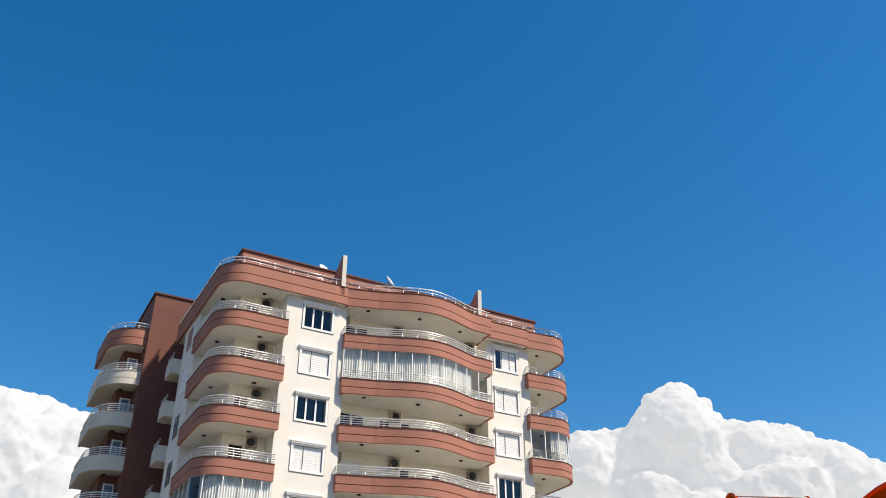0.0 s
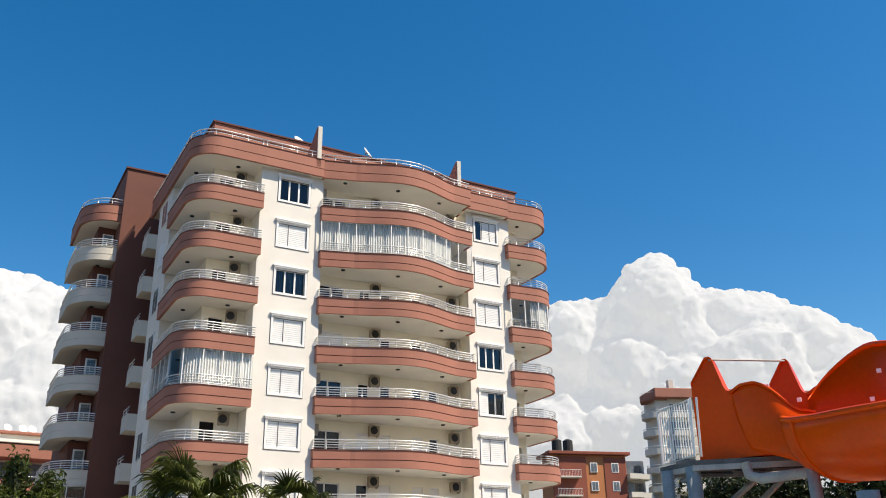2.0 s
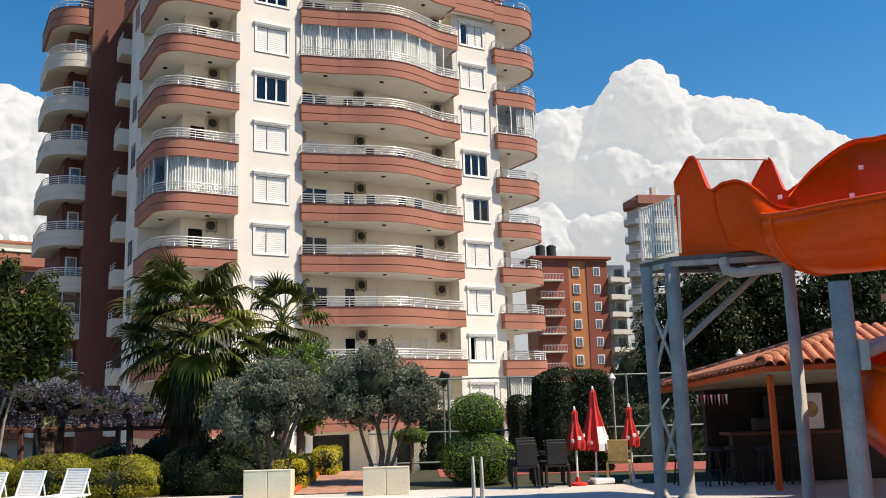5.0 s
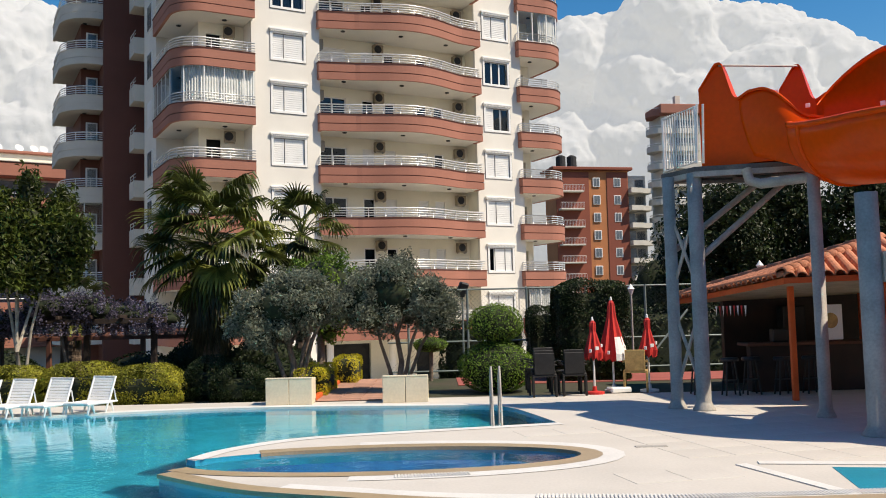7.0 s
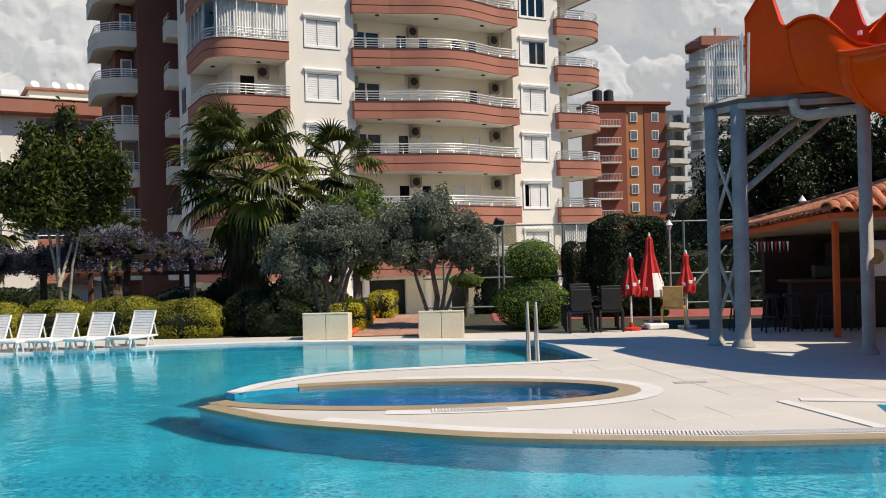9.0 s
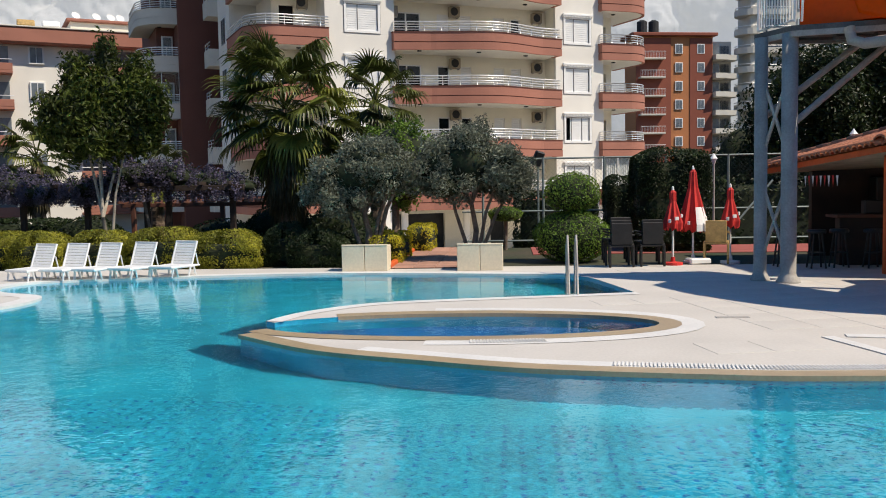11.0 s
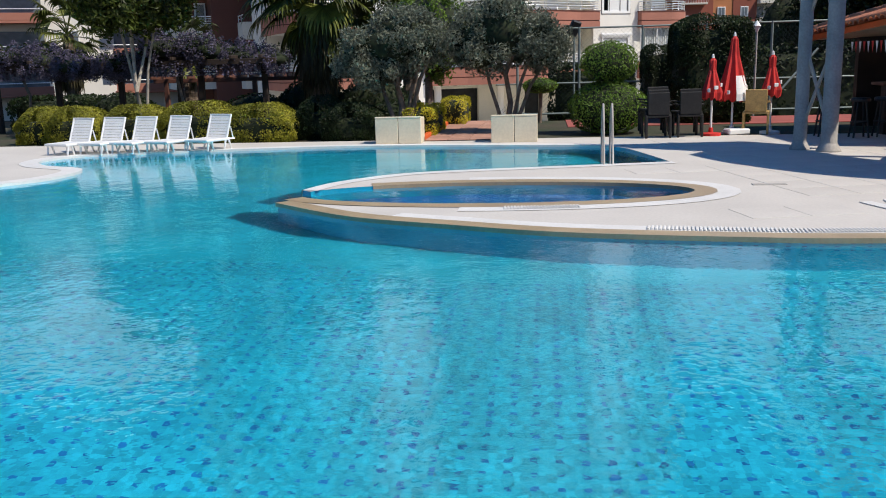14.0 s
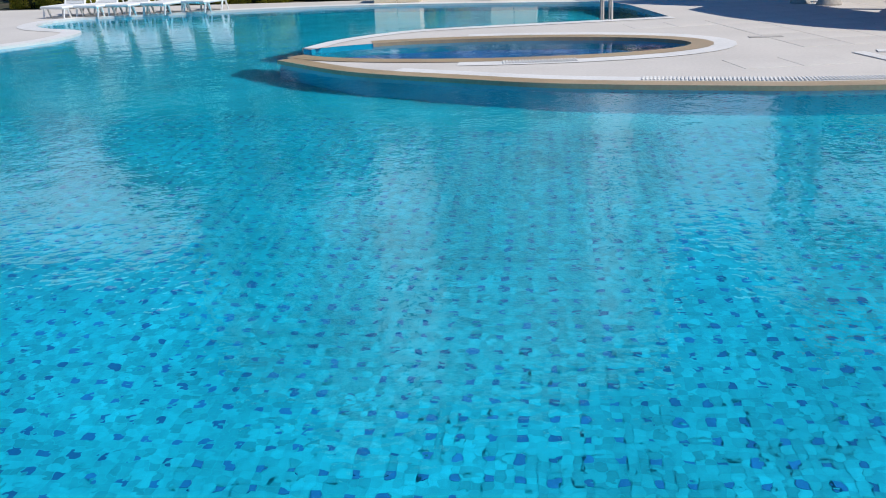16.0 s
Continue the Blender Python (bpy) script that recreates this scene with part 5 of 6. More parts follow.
for i in range(NU + 1):
    for j in range(NV + 1):
        v = j / NV
        t = 0.36 + 0.10 * v * v + (0.64 - 0.10 * v * v) * i / NU
        u = (t - 0.36) / 0.64
        out = 0.02 + 0.17 * math.sqrt(max(0.0, 1 - (1 - u) ** 2)) * math.sin(math.pi * (0.06 + 0.8 * v))
        top, foot = 4.11 + rim_profile(t), 4.3 - 0.55 * u
        shell.v.append(tuple(at(4.84 + 1.61 * t - 0.6 * out, 14.95 - 1.2 * t + 0.10 * math.sin(math.pi * 2 * t) - 0.8 * out, top + (foot - top) * v)))
for i in range(NU):
    shell.f += [(i * (NV + 1) + j, i * (NV + 1) + j + 1, (i + 1) * (NV + 1) + j + 1, (i + 1) * (NV + 1) + j) for j in range(NV)]
shell = shell.part("transition_shell", ORANGE, slide, smooth=True)
thick = shell.modifiers.new("thickness", "SOLIDIFY")
thick.thickness = 0.03
# the last turns lie out of view, routed to throw the terrace shadow
bowl = smooth_path([(6.35, 14.0, 4.6), (6.53, 13.6, 4.53), (6.66, 12.9, 4.4), (6.93, 12.15, 4.34), (7.5, 11.2, 4.28), (8.3, 10.7, 4.24), (9.4, 10.5, 4.1), (10.5, 11.0, 3.9), (11.3, 12.2, 3.6)], 6)
big = chute(bowl, 0, 0, 0.9, "chute", 20, 1.22, 8, (10, 22))
chute(smooth_path([(11.3, 12.2, 3.5), (11.3, 13.3, 2.9), (10.2, 13.9, 2.5), (8.7, 13.7, 2.15), (7.5, 12.9, 1.85), (7.0, 11.9, 1.6), (7.1, 10.9, 1.3), (7.8, 10.0, 1.05)], 7), 40, 30, 0.86, "lower_chute")
for p in ((6.98, 12.9, 4.72), (7.25, 13.05, 5.2), (6.3, 13.95, 4.95), (5.9, 14.2, 5.25)):
    Shape().box(-0.035, 0.035, -0.012, 0.012, -0.035, 0.035, 0.008, Matrix.Translation(at(*p)) @ pose(0, 0, 0, 0, 0, -35)).part("bolt_plate", PVC, slide)
Shape().tube([at(5.80, 14.1, 4.74), at(5.83, 14.05, 4.5), at(5.92, 13.98, 4.3), at(5.98, 14.05, 4.18)], 0.015, 6).part("hose", GALV, slide)
Shape().tube([at(6.05, 11.5, 2.2), at(7.4, 12.3, 2.55)], 0.1, 10).part("bracket_arm", GALV, slide)
Shape().box(6.03 - O.x, 6.16 - O.x, 11.3 - O.y, 11.6 - O.y, 2.0, 2.4, 0.01).part("bracket_plate", GALV, slide)

# ---------------------------------------------------------------- pool ladder, gratings, plunge pool edge
lad = empty("pool_ladder", "steel pool ladder with two bent rails", "ladder", Matrix.Translation((1.08, 13.75, 0)))
for x in (-0.06, 0.07):
    Shape().tube([(x, -0.32, 0), (x - 0.01, -0.3, 0.55), (x - 0.01, -0.22, 0.8), (x, -0.02, 0.88), (x, 0.2, 0.72), (x, 0.3, 0.2), (x, 0.3, -0.8)], 0.017, 8).part("rail", GALV, lad, smooth=True)
for z in (-0.2, -0.45):
    Shape().box(-0.06, 0.07, 0.24, 0.34, z, z + 0.03, 0.005).part("tread", STEEL, lad)
slat = Shape().box(-0.010, 0.010, -0.085, 0.085, 0.0, 0.01, 0.003).mesh("slat", WHITESTONE)
gr = empty("pool_grating", "white plastic grating slats over the overflow channel", "grating", kind="structure")
Shape().tube([(0, 0, -0.1), (0, 0, -0.09)], 0.01).part("clip", PVC, gr, m=Matrix.Translation((1.0, 8.3, 0)))
line = offset(near_bank[21:40], 0.31)
for p, a in spaced(line, 0.036)[:220]:
    shared("slat", slat, gr, Matrix.Translation((p.x, p.y, 0.01)) @ pose(0, 0, 0, 0, 0, math.degrees(a)))
for p, a in spaced(offset(spa[28:], 0.34), 0.036)[3:26]:
    shared("slat", slat, gr, Matrix.Translation((p.x, p.y, 0.01)) @ pose(0, 0, 0, 0, 0, math.degrees(a)))
s = Shape().box(0, 1.75, -0.14, 0.0, 0.004, 0.012, m=Matrix.Translation((3.55, 9.68, 0)) @ pose(0, 0, 0, 0, 0, -75))
s.box(0, 1.6, -0.1, 0.08, 0.004, 0.012, m=Matrix.Translation((3.7, 9.74, 0)) @ pose(0, 0, 0, 0, 0, -11))
s.thing("plunge_rim", WHITESTONE, "white stone rim of the slide's plunge pool", "edging", kind="structure")
Shape().prism([(4.1, 8.2), (5.8, 7.95), (6.0, 9.0), (4.35, 9.35)], 0.0, 0.006).thing("plunge_water", POOLBLUE, "blue water of the plunge pool", "water", kind="structure")
Shape().box(-0.2, 0.2, -0.06, 0.06, 0.0, 0.008, m=Matrix.Translation((2.85, 11.1, 0))).thing("deck_drain", GALV, "grey metal drain cover in the terrace", "drain")

# ---------------------------------------------------------------- parasols and chairs
def parasol(label, x, y, h, top, r, base_label):
    """A closed parasol: pole, gathered canopy with white marks, base."""
    ob = empty("parasol", label, "parasol", Matrix.Translation((x, y, 0)), group="closed parasols")
    Shape().tube([(0, 0, 0.04), (0, 0, h)], 0.022, 8).part("pole", PVC, ob)
    sides = 24
    sh = Shape()
    prof = [(0.02, h), (0.06, h - 0.06), (0.35 * r, h - 0.3 * (h - top)), (0.8 * r, h - 0.7 * (h - top)), (r, top + 0.12), (0.93 * r, top)]
    for rr, z in prof:
        for k in range(sides):
            f = 1 + (0.22 if k % 3 == 0 else -0.12) * min(1, rr / 0.1)
            sh.v.append((rr * f * math.cos(2 * math.pi * k / sides), rr * f * math.sin(2 * math.pi * k / sides), z + (0.04 * math.sin(k * 2.1) if z == top else 0)))
    for i in range(len(prof) - 1):
        for k in range(sides):
            q = (k + 1) % sides
            sh.f.append((i * sides + k, i * sides + q, (i + 1) * sides + q, (i + 1) * sides + k))
    can = sh.part("canopy", RED, ob)
    for k, w in enumerate((0.3, 0.45, 0.4)):
        a = radians(-120 + 45 * k)
        m = Matrix.Translation((math.cos(a) * r * 1.06, math.sin(a) * r * 1.06, top + 0.17 + 0.05 * k)) @ pose(0, 0, 0, 0, 0, math.degrees(a) + 90)
        Shape().box(-0.09 * w, 0.09 * w, -0.012, 0.012, -0.035, 0.035, 0.008, m).part("white_mark", PVC, can)
    Shape().lathe([(0.2, 0), (0.2, 0.05), (0.05, 0.07), (0.04, 0.16), (0.0, 0.16)], 14).part("base", RED if base_label == "red" else PVC, ob)
    Shape().lathe([(0.03, h - 0.02), (0.02, h + 0.05), (0.0, h + 0.07)], 8).part("finial", PVC, ob)
    return ob


parasol("small closed red parasol with white lettering marks", 3.42, 18.2, 1.52, 0.72, 0.17, "red")
bigp = parasol("large closed red and white parasol", 3.9, 18.6, 1.93, 0.66, 0.25, "white")
panel = Shape()
for k in range(5):
    a0, a1 = radians(-88 + 14 * k), radians(-74 + 14 * k)
    panel.add([(r * math.cos(a), r * math.sin(a), z) for r, z, a in ((0.2, 1.15, a0), (0.2, 1.15, a1), (0.31, 0.8, a1), (0.31, 0.8, a0), (0.31, 0.66, a0), (0.31, 0.66, a1))], [(0, 1, 2, 3), (3, 2, 5, 4)])
panel.part("white_panel", PVC, bigp)
parasol("small closed red parasol with white lettering marks", 4.6, 18.4, 1.55, 0.74, 0.165, "white")


def stacked_chair(m, label, colour, group):
    ob = empty("chair", label, "chair", m, group)
    Shape().box(-0.25, 0.25, -0.25, 0.25, 0.40, 0.45, 0.02).part("seat", colour, ob)
    Shape().box(-0.205, 0.205, 0.22, 0.26, 0.45, 0.88, 0.03).part("backrest", colour, ob)
    for x in (-0.23, 0.23):
        for y in (-0.22, 0.24):
            Shape().box(x - 0.022, x + 0.022, y - 0.022, y + 0.022, 0, 0.41, 0.006).part("leg", colour, ob)
        Shape().box(x - 0.03, x + 0.03, -0.24, 0.24, 0.62, 0.65, 0.01).part("armrest", colour, ob)
    return ob


first = None
for x, y, n in ((2.33, 18.0, 3), (2.95, 18.1, 2)):
    for k in range(n):
        m = pose(x - 0.02 * k, y + 0.05 * k, 0.055 * k, 0, 0, 184 + 3 * k)
        if first is None:
            first = stacked_chair(m, "dark woven chair stacked with others", WICKER, "stacked chairs")
        else:
            copy_thing(first, m)
YEL = mat("yellow_cane", (0.55, 0.36, 0.13), 0.6, var=0.2, scale=6, fine=60, bump=0.3)
stacked_chair(pose(4.35, 18.5, 0, 0, 0, 165), "chair with a yellow cane back beside the parasols", YEL, "loose chairs")
Shape().box(-0.22, 0.22, -0.16, 0.16, 0, 0.12, 0.05, pose(3.95, 18.35, 0, 0, 0, 12)).thing("parasol_weight", PVC, "white weight block at the parasol's foot", "weight")

# ---------------------------------------------------------------- court fence, floodlight, garden lamps
fence = empty("court_fence", "tall wire-mesh fence with grey steel pipes round the court", "fence", Matrix.Translation((0, 25.2, -0.03)))
for x in np.arange(-0.6, 13.0, 1.7):
    Shape().tube([(x, 0, -0.2), (x, 0, 2.45)], 0.035, 8).part("post", GREENPIPE, fence)
for z in (0.95, 2.42, 0.12):
    Shape().tube([(-1.2, 0, z), (13, 0, z)], 0.028, 6).part("rail", GREENPIPE, fence)
Shape().tube([(6.3, -0.3, 0.5), (7.4, 0, 1.7)], 0.03, 6).part("stay", GREENPIPE, fence)
wire = Shape()
for k in range(120):
    x = -1.2 + k * 0.12
    wire.add([(x, 0, 0.1), (x + 0.006, 0, 0.1), (x + 2.3, 0, 2.4), (x + 2.294, 0, 2.4)], [(0, 1, 2, 3)])
    wire.add([(x + 2.3, 0.004, 0.1), (x + 2.306, 0.004, 0.1), (x, 0.004, 2.4), (x - 0.006, 0.004, 2.4)], [(0, 1, 2, 3)])
tagged(wire.part("mesh", mat("dark_green_wire", (0.035, 0.055, 0.045), 0.6, var=0.2), fence), kind="stuff")
Shape().box(0.7, 12.5, 21.5, 24.0, -0.028, -0.012).thing("sports_court", COURT, "red sports court behind the fence", "court", kind="structure")
fl = empty("floodlight", "dark floodlight on a slim post by the court", "floodlight", Matrix.Translation((1.0, 26.5, ground_z(26.5))))
Shape().tube([(0, 0, 0), (0, 0, 2.65)], 0.03, 8).part("post", GREENPIPE, fl)
Shape().box(-0.15, 0.15, -0.07, 0.07, -0.22, 0.22, 0.03, pose(0, -0.1, 2.8, 22, 14, 30)).part("head", BLACK, fl)
for x, y, h in ((9.1, 24.0, 2.7), (5.62, 24.4, 2.15)):
    gl = empty("garden_lamp", "white lantern on a slim post", "lamp", Matrix.Translation((x, y, -0.03)), group="garden lamps")
    Shape().tube([(0, 0, 0), (0, 0, h)], 0.03, 8).part("post", GALV, gl)
    Shape().lathe([(0.03, h), (0.09, h + 0.14), (0.11, h + 0.15), (0.06, h + 0.22), (0.02, h + 0.28), (0, h + 0.3)], 10).part("lantern", PVC, gl)

# ---------------------------------------------------------------- pool bar with a clay-tile roof
bar = empty("pool_bar", "open pool bar with a clay-tile hip roof on orange posts", "kiosk", Matrix.Translation((7.9, 17.6, 0)))
C = Vector((7.9, 17.6, 0))
E0, E1, E2 = Vector((5.72, 20.2, 1.92)), Vector((6.25, 15.2, 2.22)), Vector((11.8, 13.5, 2.3))
E3 = Vector((11.8, 20.2, 2.1))
R0, R1 = Vector((9.2, 17.6, 2.98)), Vector((10.6, 17.1, 2.98))
roof = Shape()
roof.add([p - C for p in (E0, E1, E2, E3, R0, R1)], [(0, 1, 4), (1, 2, 5, 4), (2, 3, 5), (3, 0, 4, 5)])
roof = roof.part("roof", TILE, bar)
cv = Shape()
for k in range(7):
    a0, a1 = math.pi * k / 7, math.pi * (k + 1) / 7
    cv.add([(-0.2, 0.1 * math.cos(a0), 0.1 * math.sin(a0)), (0.2, 0.085 * math.cos(a0), 0.085 * math.sin(a0)), (0.2, 0.085 * math.cos(a1), 0.085 * math.sin(a1)), (-0.2, 0.1 * math.cos(a1), 0.1 * math.sin(a1)),
            (-0.2, 0.08 * math.cos(a0), 0.08 * math.sin(a0)), (-0.2, 0.08 * math.cos(a1), 0.08 * math.sin(a1))], [(0, 1, 2, 3), (0, 3, 5, 4)])
cv = cv.mesh("roof_tile", TILE, True)


def tile_slope(ea, eb, ra, rb, limit):
    """Rows of curved tiles from the eave up a slope."""
    count = 0
    along = (eb - ea)
    n = int(along.length / 0.205)
    for i in range(n + 1):
        t = (i + 0.5) / (n + 1)
        foot = ea.lerp(eb, t)
        d1 = along.normalized()
        up = (ra + rb) / 2 - (ea + eb) / 2
        up = (up - d1 * up.dot(d1)).normalized()
        # how far up this column goes before the hip
        ta, tb = (ra - ea).dot(d1) / along.length, (rb - ea).dot(d1) / along.length
        slope = ((ra - ea) - d1 * (ra - ea).dot(d1)).length
        f = 1.0
        if t < ta:
            f = t / ta
        if t > tb:
            f = min(f, (1 - t) / (1 - tb))
        rows = int(slope * f / 0.33)
        nrm = d1.cross(up)
        if nrm.z < 0:
            nrm = -nrm
        yy = nrm.cross(up)
        for r in range(rows + 1):
            if count >= limit:
                return count
            p = foot + up * (0.1 + 0.33 * r) + nrm * 0.02 - C
            m = Matrix.Translation(p) @ Matrix((up, yy, nrm)).transposed().to_4x4() @ pose(0, 0, 0, 0, -3.5 + random.uniform(-1.5, 1.5), random.uniform(-2, 2))
            shared("roof_tile", cv, roof, m)
            count += 1
    return count


tile_slope(E0, E1, R0, R0, 150)
tile_slope(E1, E2, R0, R1, 260)
for a, b in ((E1, R0), (E0, R0)):
    n = 14
    for k in range(n):
        p = a.lerp(b, (k + 0.5) / n) + Vector((0, 0, 0.06)) - C
        d = (b - a).normalized()
        side = d.cross(Vector((0, 0, 1))).normalized()
        shared("ridge_tile", cv, roof, Matrix.Translation(p) @ Matrix((d, side.cross(d).cross(d) * -1, side.cross(d))).transposed().to_4x4() @ Matrix.Diagonal((1, 1.2, 1.2, 1)))
for a, b in ((E0, E1), (E1, E2)):
    s = Shape()
    a2, b2 = a - C, b - C
    s.add([a2 + Vector((0, 0, -0.02)), b2 + Vector((0, 0, -0.02)), b2 + Vector((0, 0, -0.12)), a2 + Vector((0, 0, -0.12))], [(0, 1, 2, 3)])
    inn = (R0 - C - (a2 + b2) / 2) * 0.02
    s.add([q + Vector((inn.x, inn.y, 0)) for q in (a2 + Vector((0, 0, -0.02)), b2 + Vector((0, 0, -0.02)), b2 + Vector((0, 0, -0.12)), a2 + Vector((0, 0, -0.12)))], [(3, 2, 1, 0)])
    s.part("fascia", ORPAINT, bar)
Shape().add([p - C + Vector((0, 0, -0.11)) for p in (E0, E1, E2, E3)], [(0, 1, 2, 3)]).part("soffit", mat("dull_cream_soffit", (0.52, 0.43, 0.30), 0.85, var=0.12), bar)
for x, y, z in ((6.66, 15.95, 2.2), (9.6, 15.4, 2.2), (9.6, 19.4, 2.0)):
    Shape().box(x - C.x - 0.05, x - C.x + 0.05, y - C.y - 0.05, y - C.y + 0.05, 0, z, 0.01).part("post", ORPAINT, bar)
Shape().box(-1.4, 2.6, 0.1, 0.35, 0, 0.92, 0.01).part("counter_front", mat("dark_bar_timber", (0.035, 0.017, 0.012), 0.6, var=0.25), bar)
Shape().box(-1.5, 2.7, -0.05, 0.6, 0.92, 0.98, 0.01).part("counter_top", WOOD, bar)
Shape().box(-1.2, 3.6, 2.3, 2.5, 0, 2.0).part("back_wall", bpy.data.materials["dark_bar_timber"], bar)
Shape().box(0.0, 0.5, 1.9, 2.3, 0.6, 1.7, 0.02).part("fridge", BLACK, bar)
Shape().box(-0.9, -0.55, 0.2, 0.4, 0.985, 1.25, 0.02).part("till", BLACK, bar)
sign = Shape().box(-0.22, 0.22, -0.02, 0.02, -0.32, 0.32, 0.01, pose(7.35, 15.9, 1.4, 0, 0, 8)).thing("menu_board", PVC, "pale board hanging in the bar with a round yellow emblem", "sign")
Shape().lathe([(0.14, 0), (0.14, 0.012), (0, 0.012)], 16, m=pose(7.33, 15.87, 1.43, 90, 0, 8)).part("emblem", YEL, sign)
pen = empty("bunting", "string of small red and white pennants under the bar eave", "bunting", Matrix.Translation((6.05, 18.4, 1.72)))
for k in range(9):
    Shape().add([(0.02 * k, -0.16 * k, 0.02), (0.02 * k, -0.16 * k - 0.13, 0.02), (0.02 * k + 0.004, -0.16 * k - 0.065, -0.2), (0.02 * k + 0.01, -0.16 * k - 0.065, -0.1)], [(0, 1, 2), (0, 2, 3), (1, 3, 2)]).part("pennant", RED if k % 2 else PVC, pen)
stool = empty("bar_stool", "dark bar stool at the pool bar counter", "stool", group="bar stools")
Shape().lathe([(0.0, 0.66), (0.17, 0.66), (0.18, 0.7), (0.16, 0.73), (0.0, 0.73)], 14).part("seat", BLACK, stool)
for k in range(4):
    a = math.pi / 4 + k * math.pi / 2
    Shape().tube([(0.1 * math.cos(a), 0.1 * math.sin(a), 0.67), (0.19 * math.cos(a), 0.19 * math.sin(a), 0)], 0.018, 6).part("leg", BLACK, stool)
Shape().lathe([(0.15, 0.28), (0.165, 0.28), (0.165, 0.3), (0.15, 0.3)], 12).part("foot_ring", BLACK, stool)
stool.matrix_basis = Matrix.Translation((5.9, 17.2, 0))
for x, y in ((6.35, 17.3), (6.9, 17.1), (7.5, 17.2), (5.4, 17.6)):
    copy_thing(stool, Matrix.Translation((x, y, 0)))

# ---------------------------------------------------------------- buildings beyond
def block(name, label, m, w, d, z1, colour, floors, cols, fz, f0, balconies=(), roof=None, dark_cols=(), parapet_mat=None, group=""):
    """A plain apartment block: walls, roofline, a window in each place, balconies by column."""
    ob = empty(name, label, "building", m, group)
    Shape().box(0, w, 0, d, -3.2, z1, 0.05).part("wall", colour, ob)
    if roof:
        Shape().box(-0.6, w + 0.6, -0.7, d + 0.6, z1, z1 + 0.5, 0.08).part("roof", roof, ob)
    for x0, x1, c in dark_cols:
        Shape().box(x0, x1, -0.12, 0.1, 0, z1 - 0.3, 0.02).part("wall_panel", c, ob)
    frame = Shape().box(-0.62, 0.62, -0.18, 0.05, -0.02, 1.5, 0.03).mesh("window", PVC)
    pane = Shape().box(-0.48, -0.03, -0.2, -0.17, 0.1, 1.38).box(0.03, 0.48, -0.2, -0.17, 0.1, 1.38).mesh("pane", FARGLASS)
    for k in range(floors):
        z = f0 + fz * k
        for x in cols:
            wdw = shared("window", frame, ob, Matrix.Translation((x, 0, z + 0.9)))
            shared("pane", pane, wdw)
        for x0, x1, out, c, rail in balconies:
            b = Shape().box(x0, x1, -out, 0.05, z - 0.1, z + 0.15, 0.04).part("balcony", c, ob)
            Shape().box(x0 + 0.25, x1 - 0.25, -0.06, 0.04, z + 0.15, z + 2.3).part("balcony_door", FARGLASS, b)
            if rail:
                Shape().box(x0, x1, -out, -out + 0.1, z + 0.15, z + 0.75, 0.02).part("parapet", c, b)
                Shape().tube([(x0, -out + 0.05, z + 1.05), (x1, -out + 0.05, z + 1.05)], 0.04, 5).part("rail", STEEL, b)
            else:
                s = Shape()
                for q in range(int((x1 - x0) / 0.25) + 1):
                    s.tube([(x0 + 0.25 * q, -out + 0.05, z + 0.15), (x0 + 0.25 * q, -out + 0.05, z + 1.1)], 0.02, 4)
                s.tube([(x0, -out + 0.05, z + 1.1), (x1, -out + 0.05, z + 1.1)], 0.035, 4)
                s.part("rail", STEEL, b)
    return ob


ob = block("apartment_block", "orange and red-brown apartment block with white balconies", pose(20.0, 141, 0, 0, 0, 12), 12.6, 5, 24.3, ORWALL, 8, (7.0, 10.6), 2.87, 0.6, ((0.4, 4.4, 1.3, OFFWHITE, False),), REDWALL, ((0.05, 5.7, REDWALL), (8.8, 12.5, REDWALL)))
for k in range(8):
    z = 0.6 + 2.87 * k
    for x0, y0 in ((12.6, 0.0), (14.6, 0.8)):
        b = Shape().prism([(x0, y0 - 1.2), (x0 + 2.2, y0 - 1.0), (x0 + 2.4, y0 + 1.5), (x0, y0 + 1.5)], z - 0.1, z + 0.7).part("balcony", OFFWHITE, ob)
        Shape().box(x0 + 0.2, x0 + 1.6, y0 + 1.2, y0 + 1.45, z + 0.7, z + 2.4).part("balcony_door", FARGLASS, b)
Shape().box(12.55, 16.6, 2.0, 5, -0.5, 23.8, 0.03).part("wall", OFFWHITE, ob)
for x in (1.0, 2.9):
    Shape().lathe([(0.8, 0), (0.8, 1.9), (0.3, 2.2), (0, 2.25)], 12, (x + 0.6, 1.5, 24.8)).part("water_tank", DARK, ob)
    Shape().box(x - 1.4, x + 0.2, 0.2, 1.6, 24.8, 24.95, 0.01).part("solar_panel", BLACK, ob)
ob = block("apartment_tower", "pale grey apartment tower with rounded balconies", pose(38.2, 144, 0, 0, 0, 8), 27, 5, 33.6, OFFWHITE, 11, (8.2, 12.5), 2.95, 0.9, ((2.2, 6.2, 1.2, OFFWHITE, True), (14.5, 18.0, 1.2, OFFWHITE, True)), None)
for k in range(12):
    z = 0.9 + 2.95 * k
    b = Shape().lathe([(2.3, z), (2.3, z + 0.95), (2.1, z + 0.95), (2.1, z + 0.2), (0, z + 0.2)], 18, (0.5, 1.6, 0)).part("round_balcony", OFFWHITE if k < 11 else TERRA, ob)
    Shape().tube([(0.5 + 2.2 * math.cos(a), 1.6 + 2.2 * math.sin(a), z + 1.3) for a in (2 * math.pi * q / 18 for q in range(18))], 0.05, 5, True).part("rail", STEEL, b)
Shape().box(-0.4, 27.4, -1.2, 5.4, 33.6, 35.2, 0.1).part("roof_band", TERRA, ob)
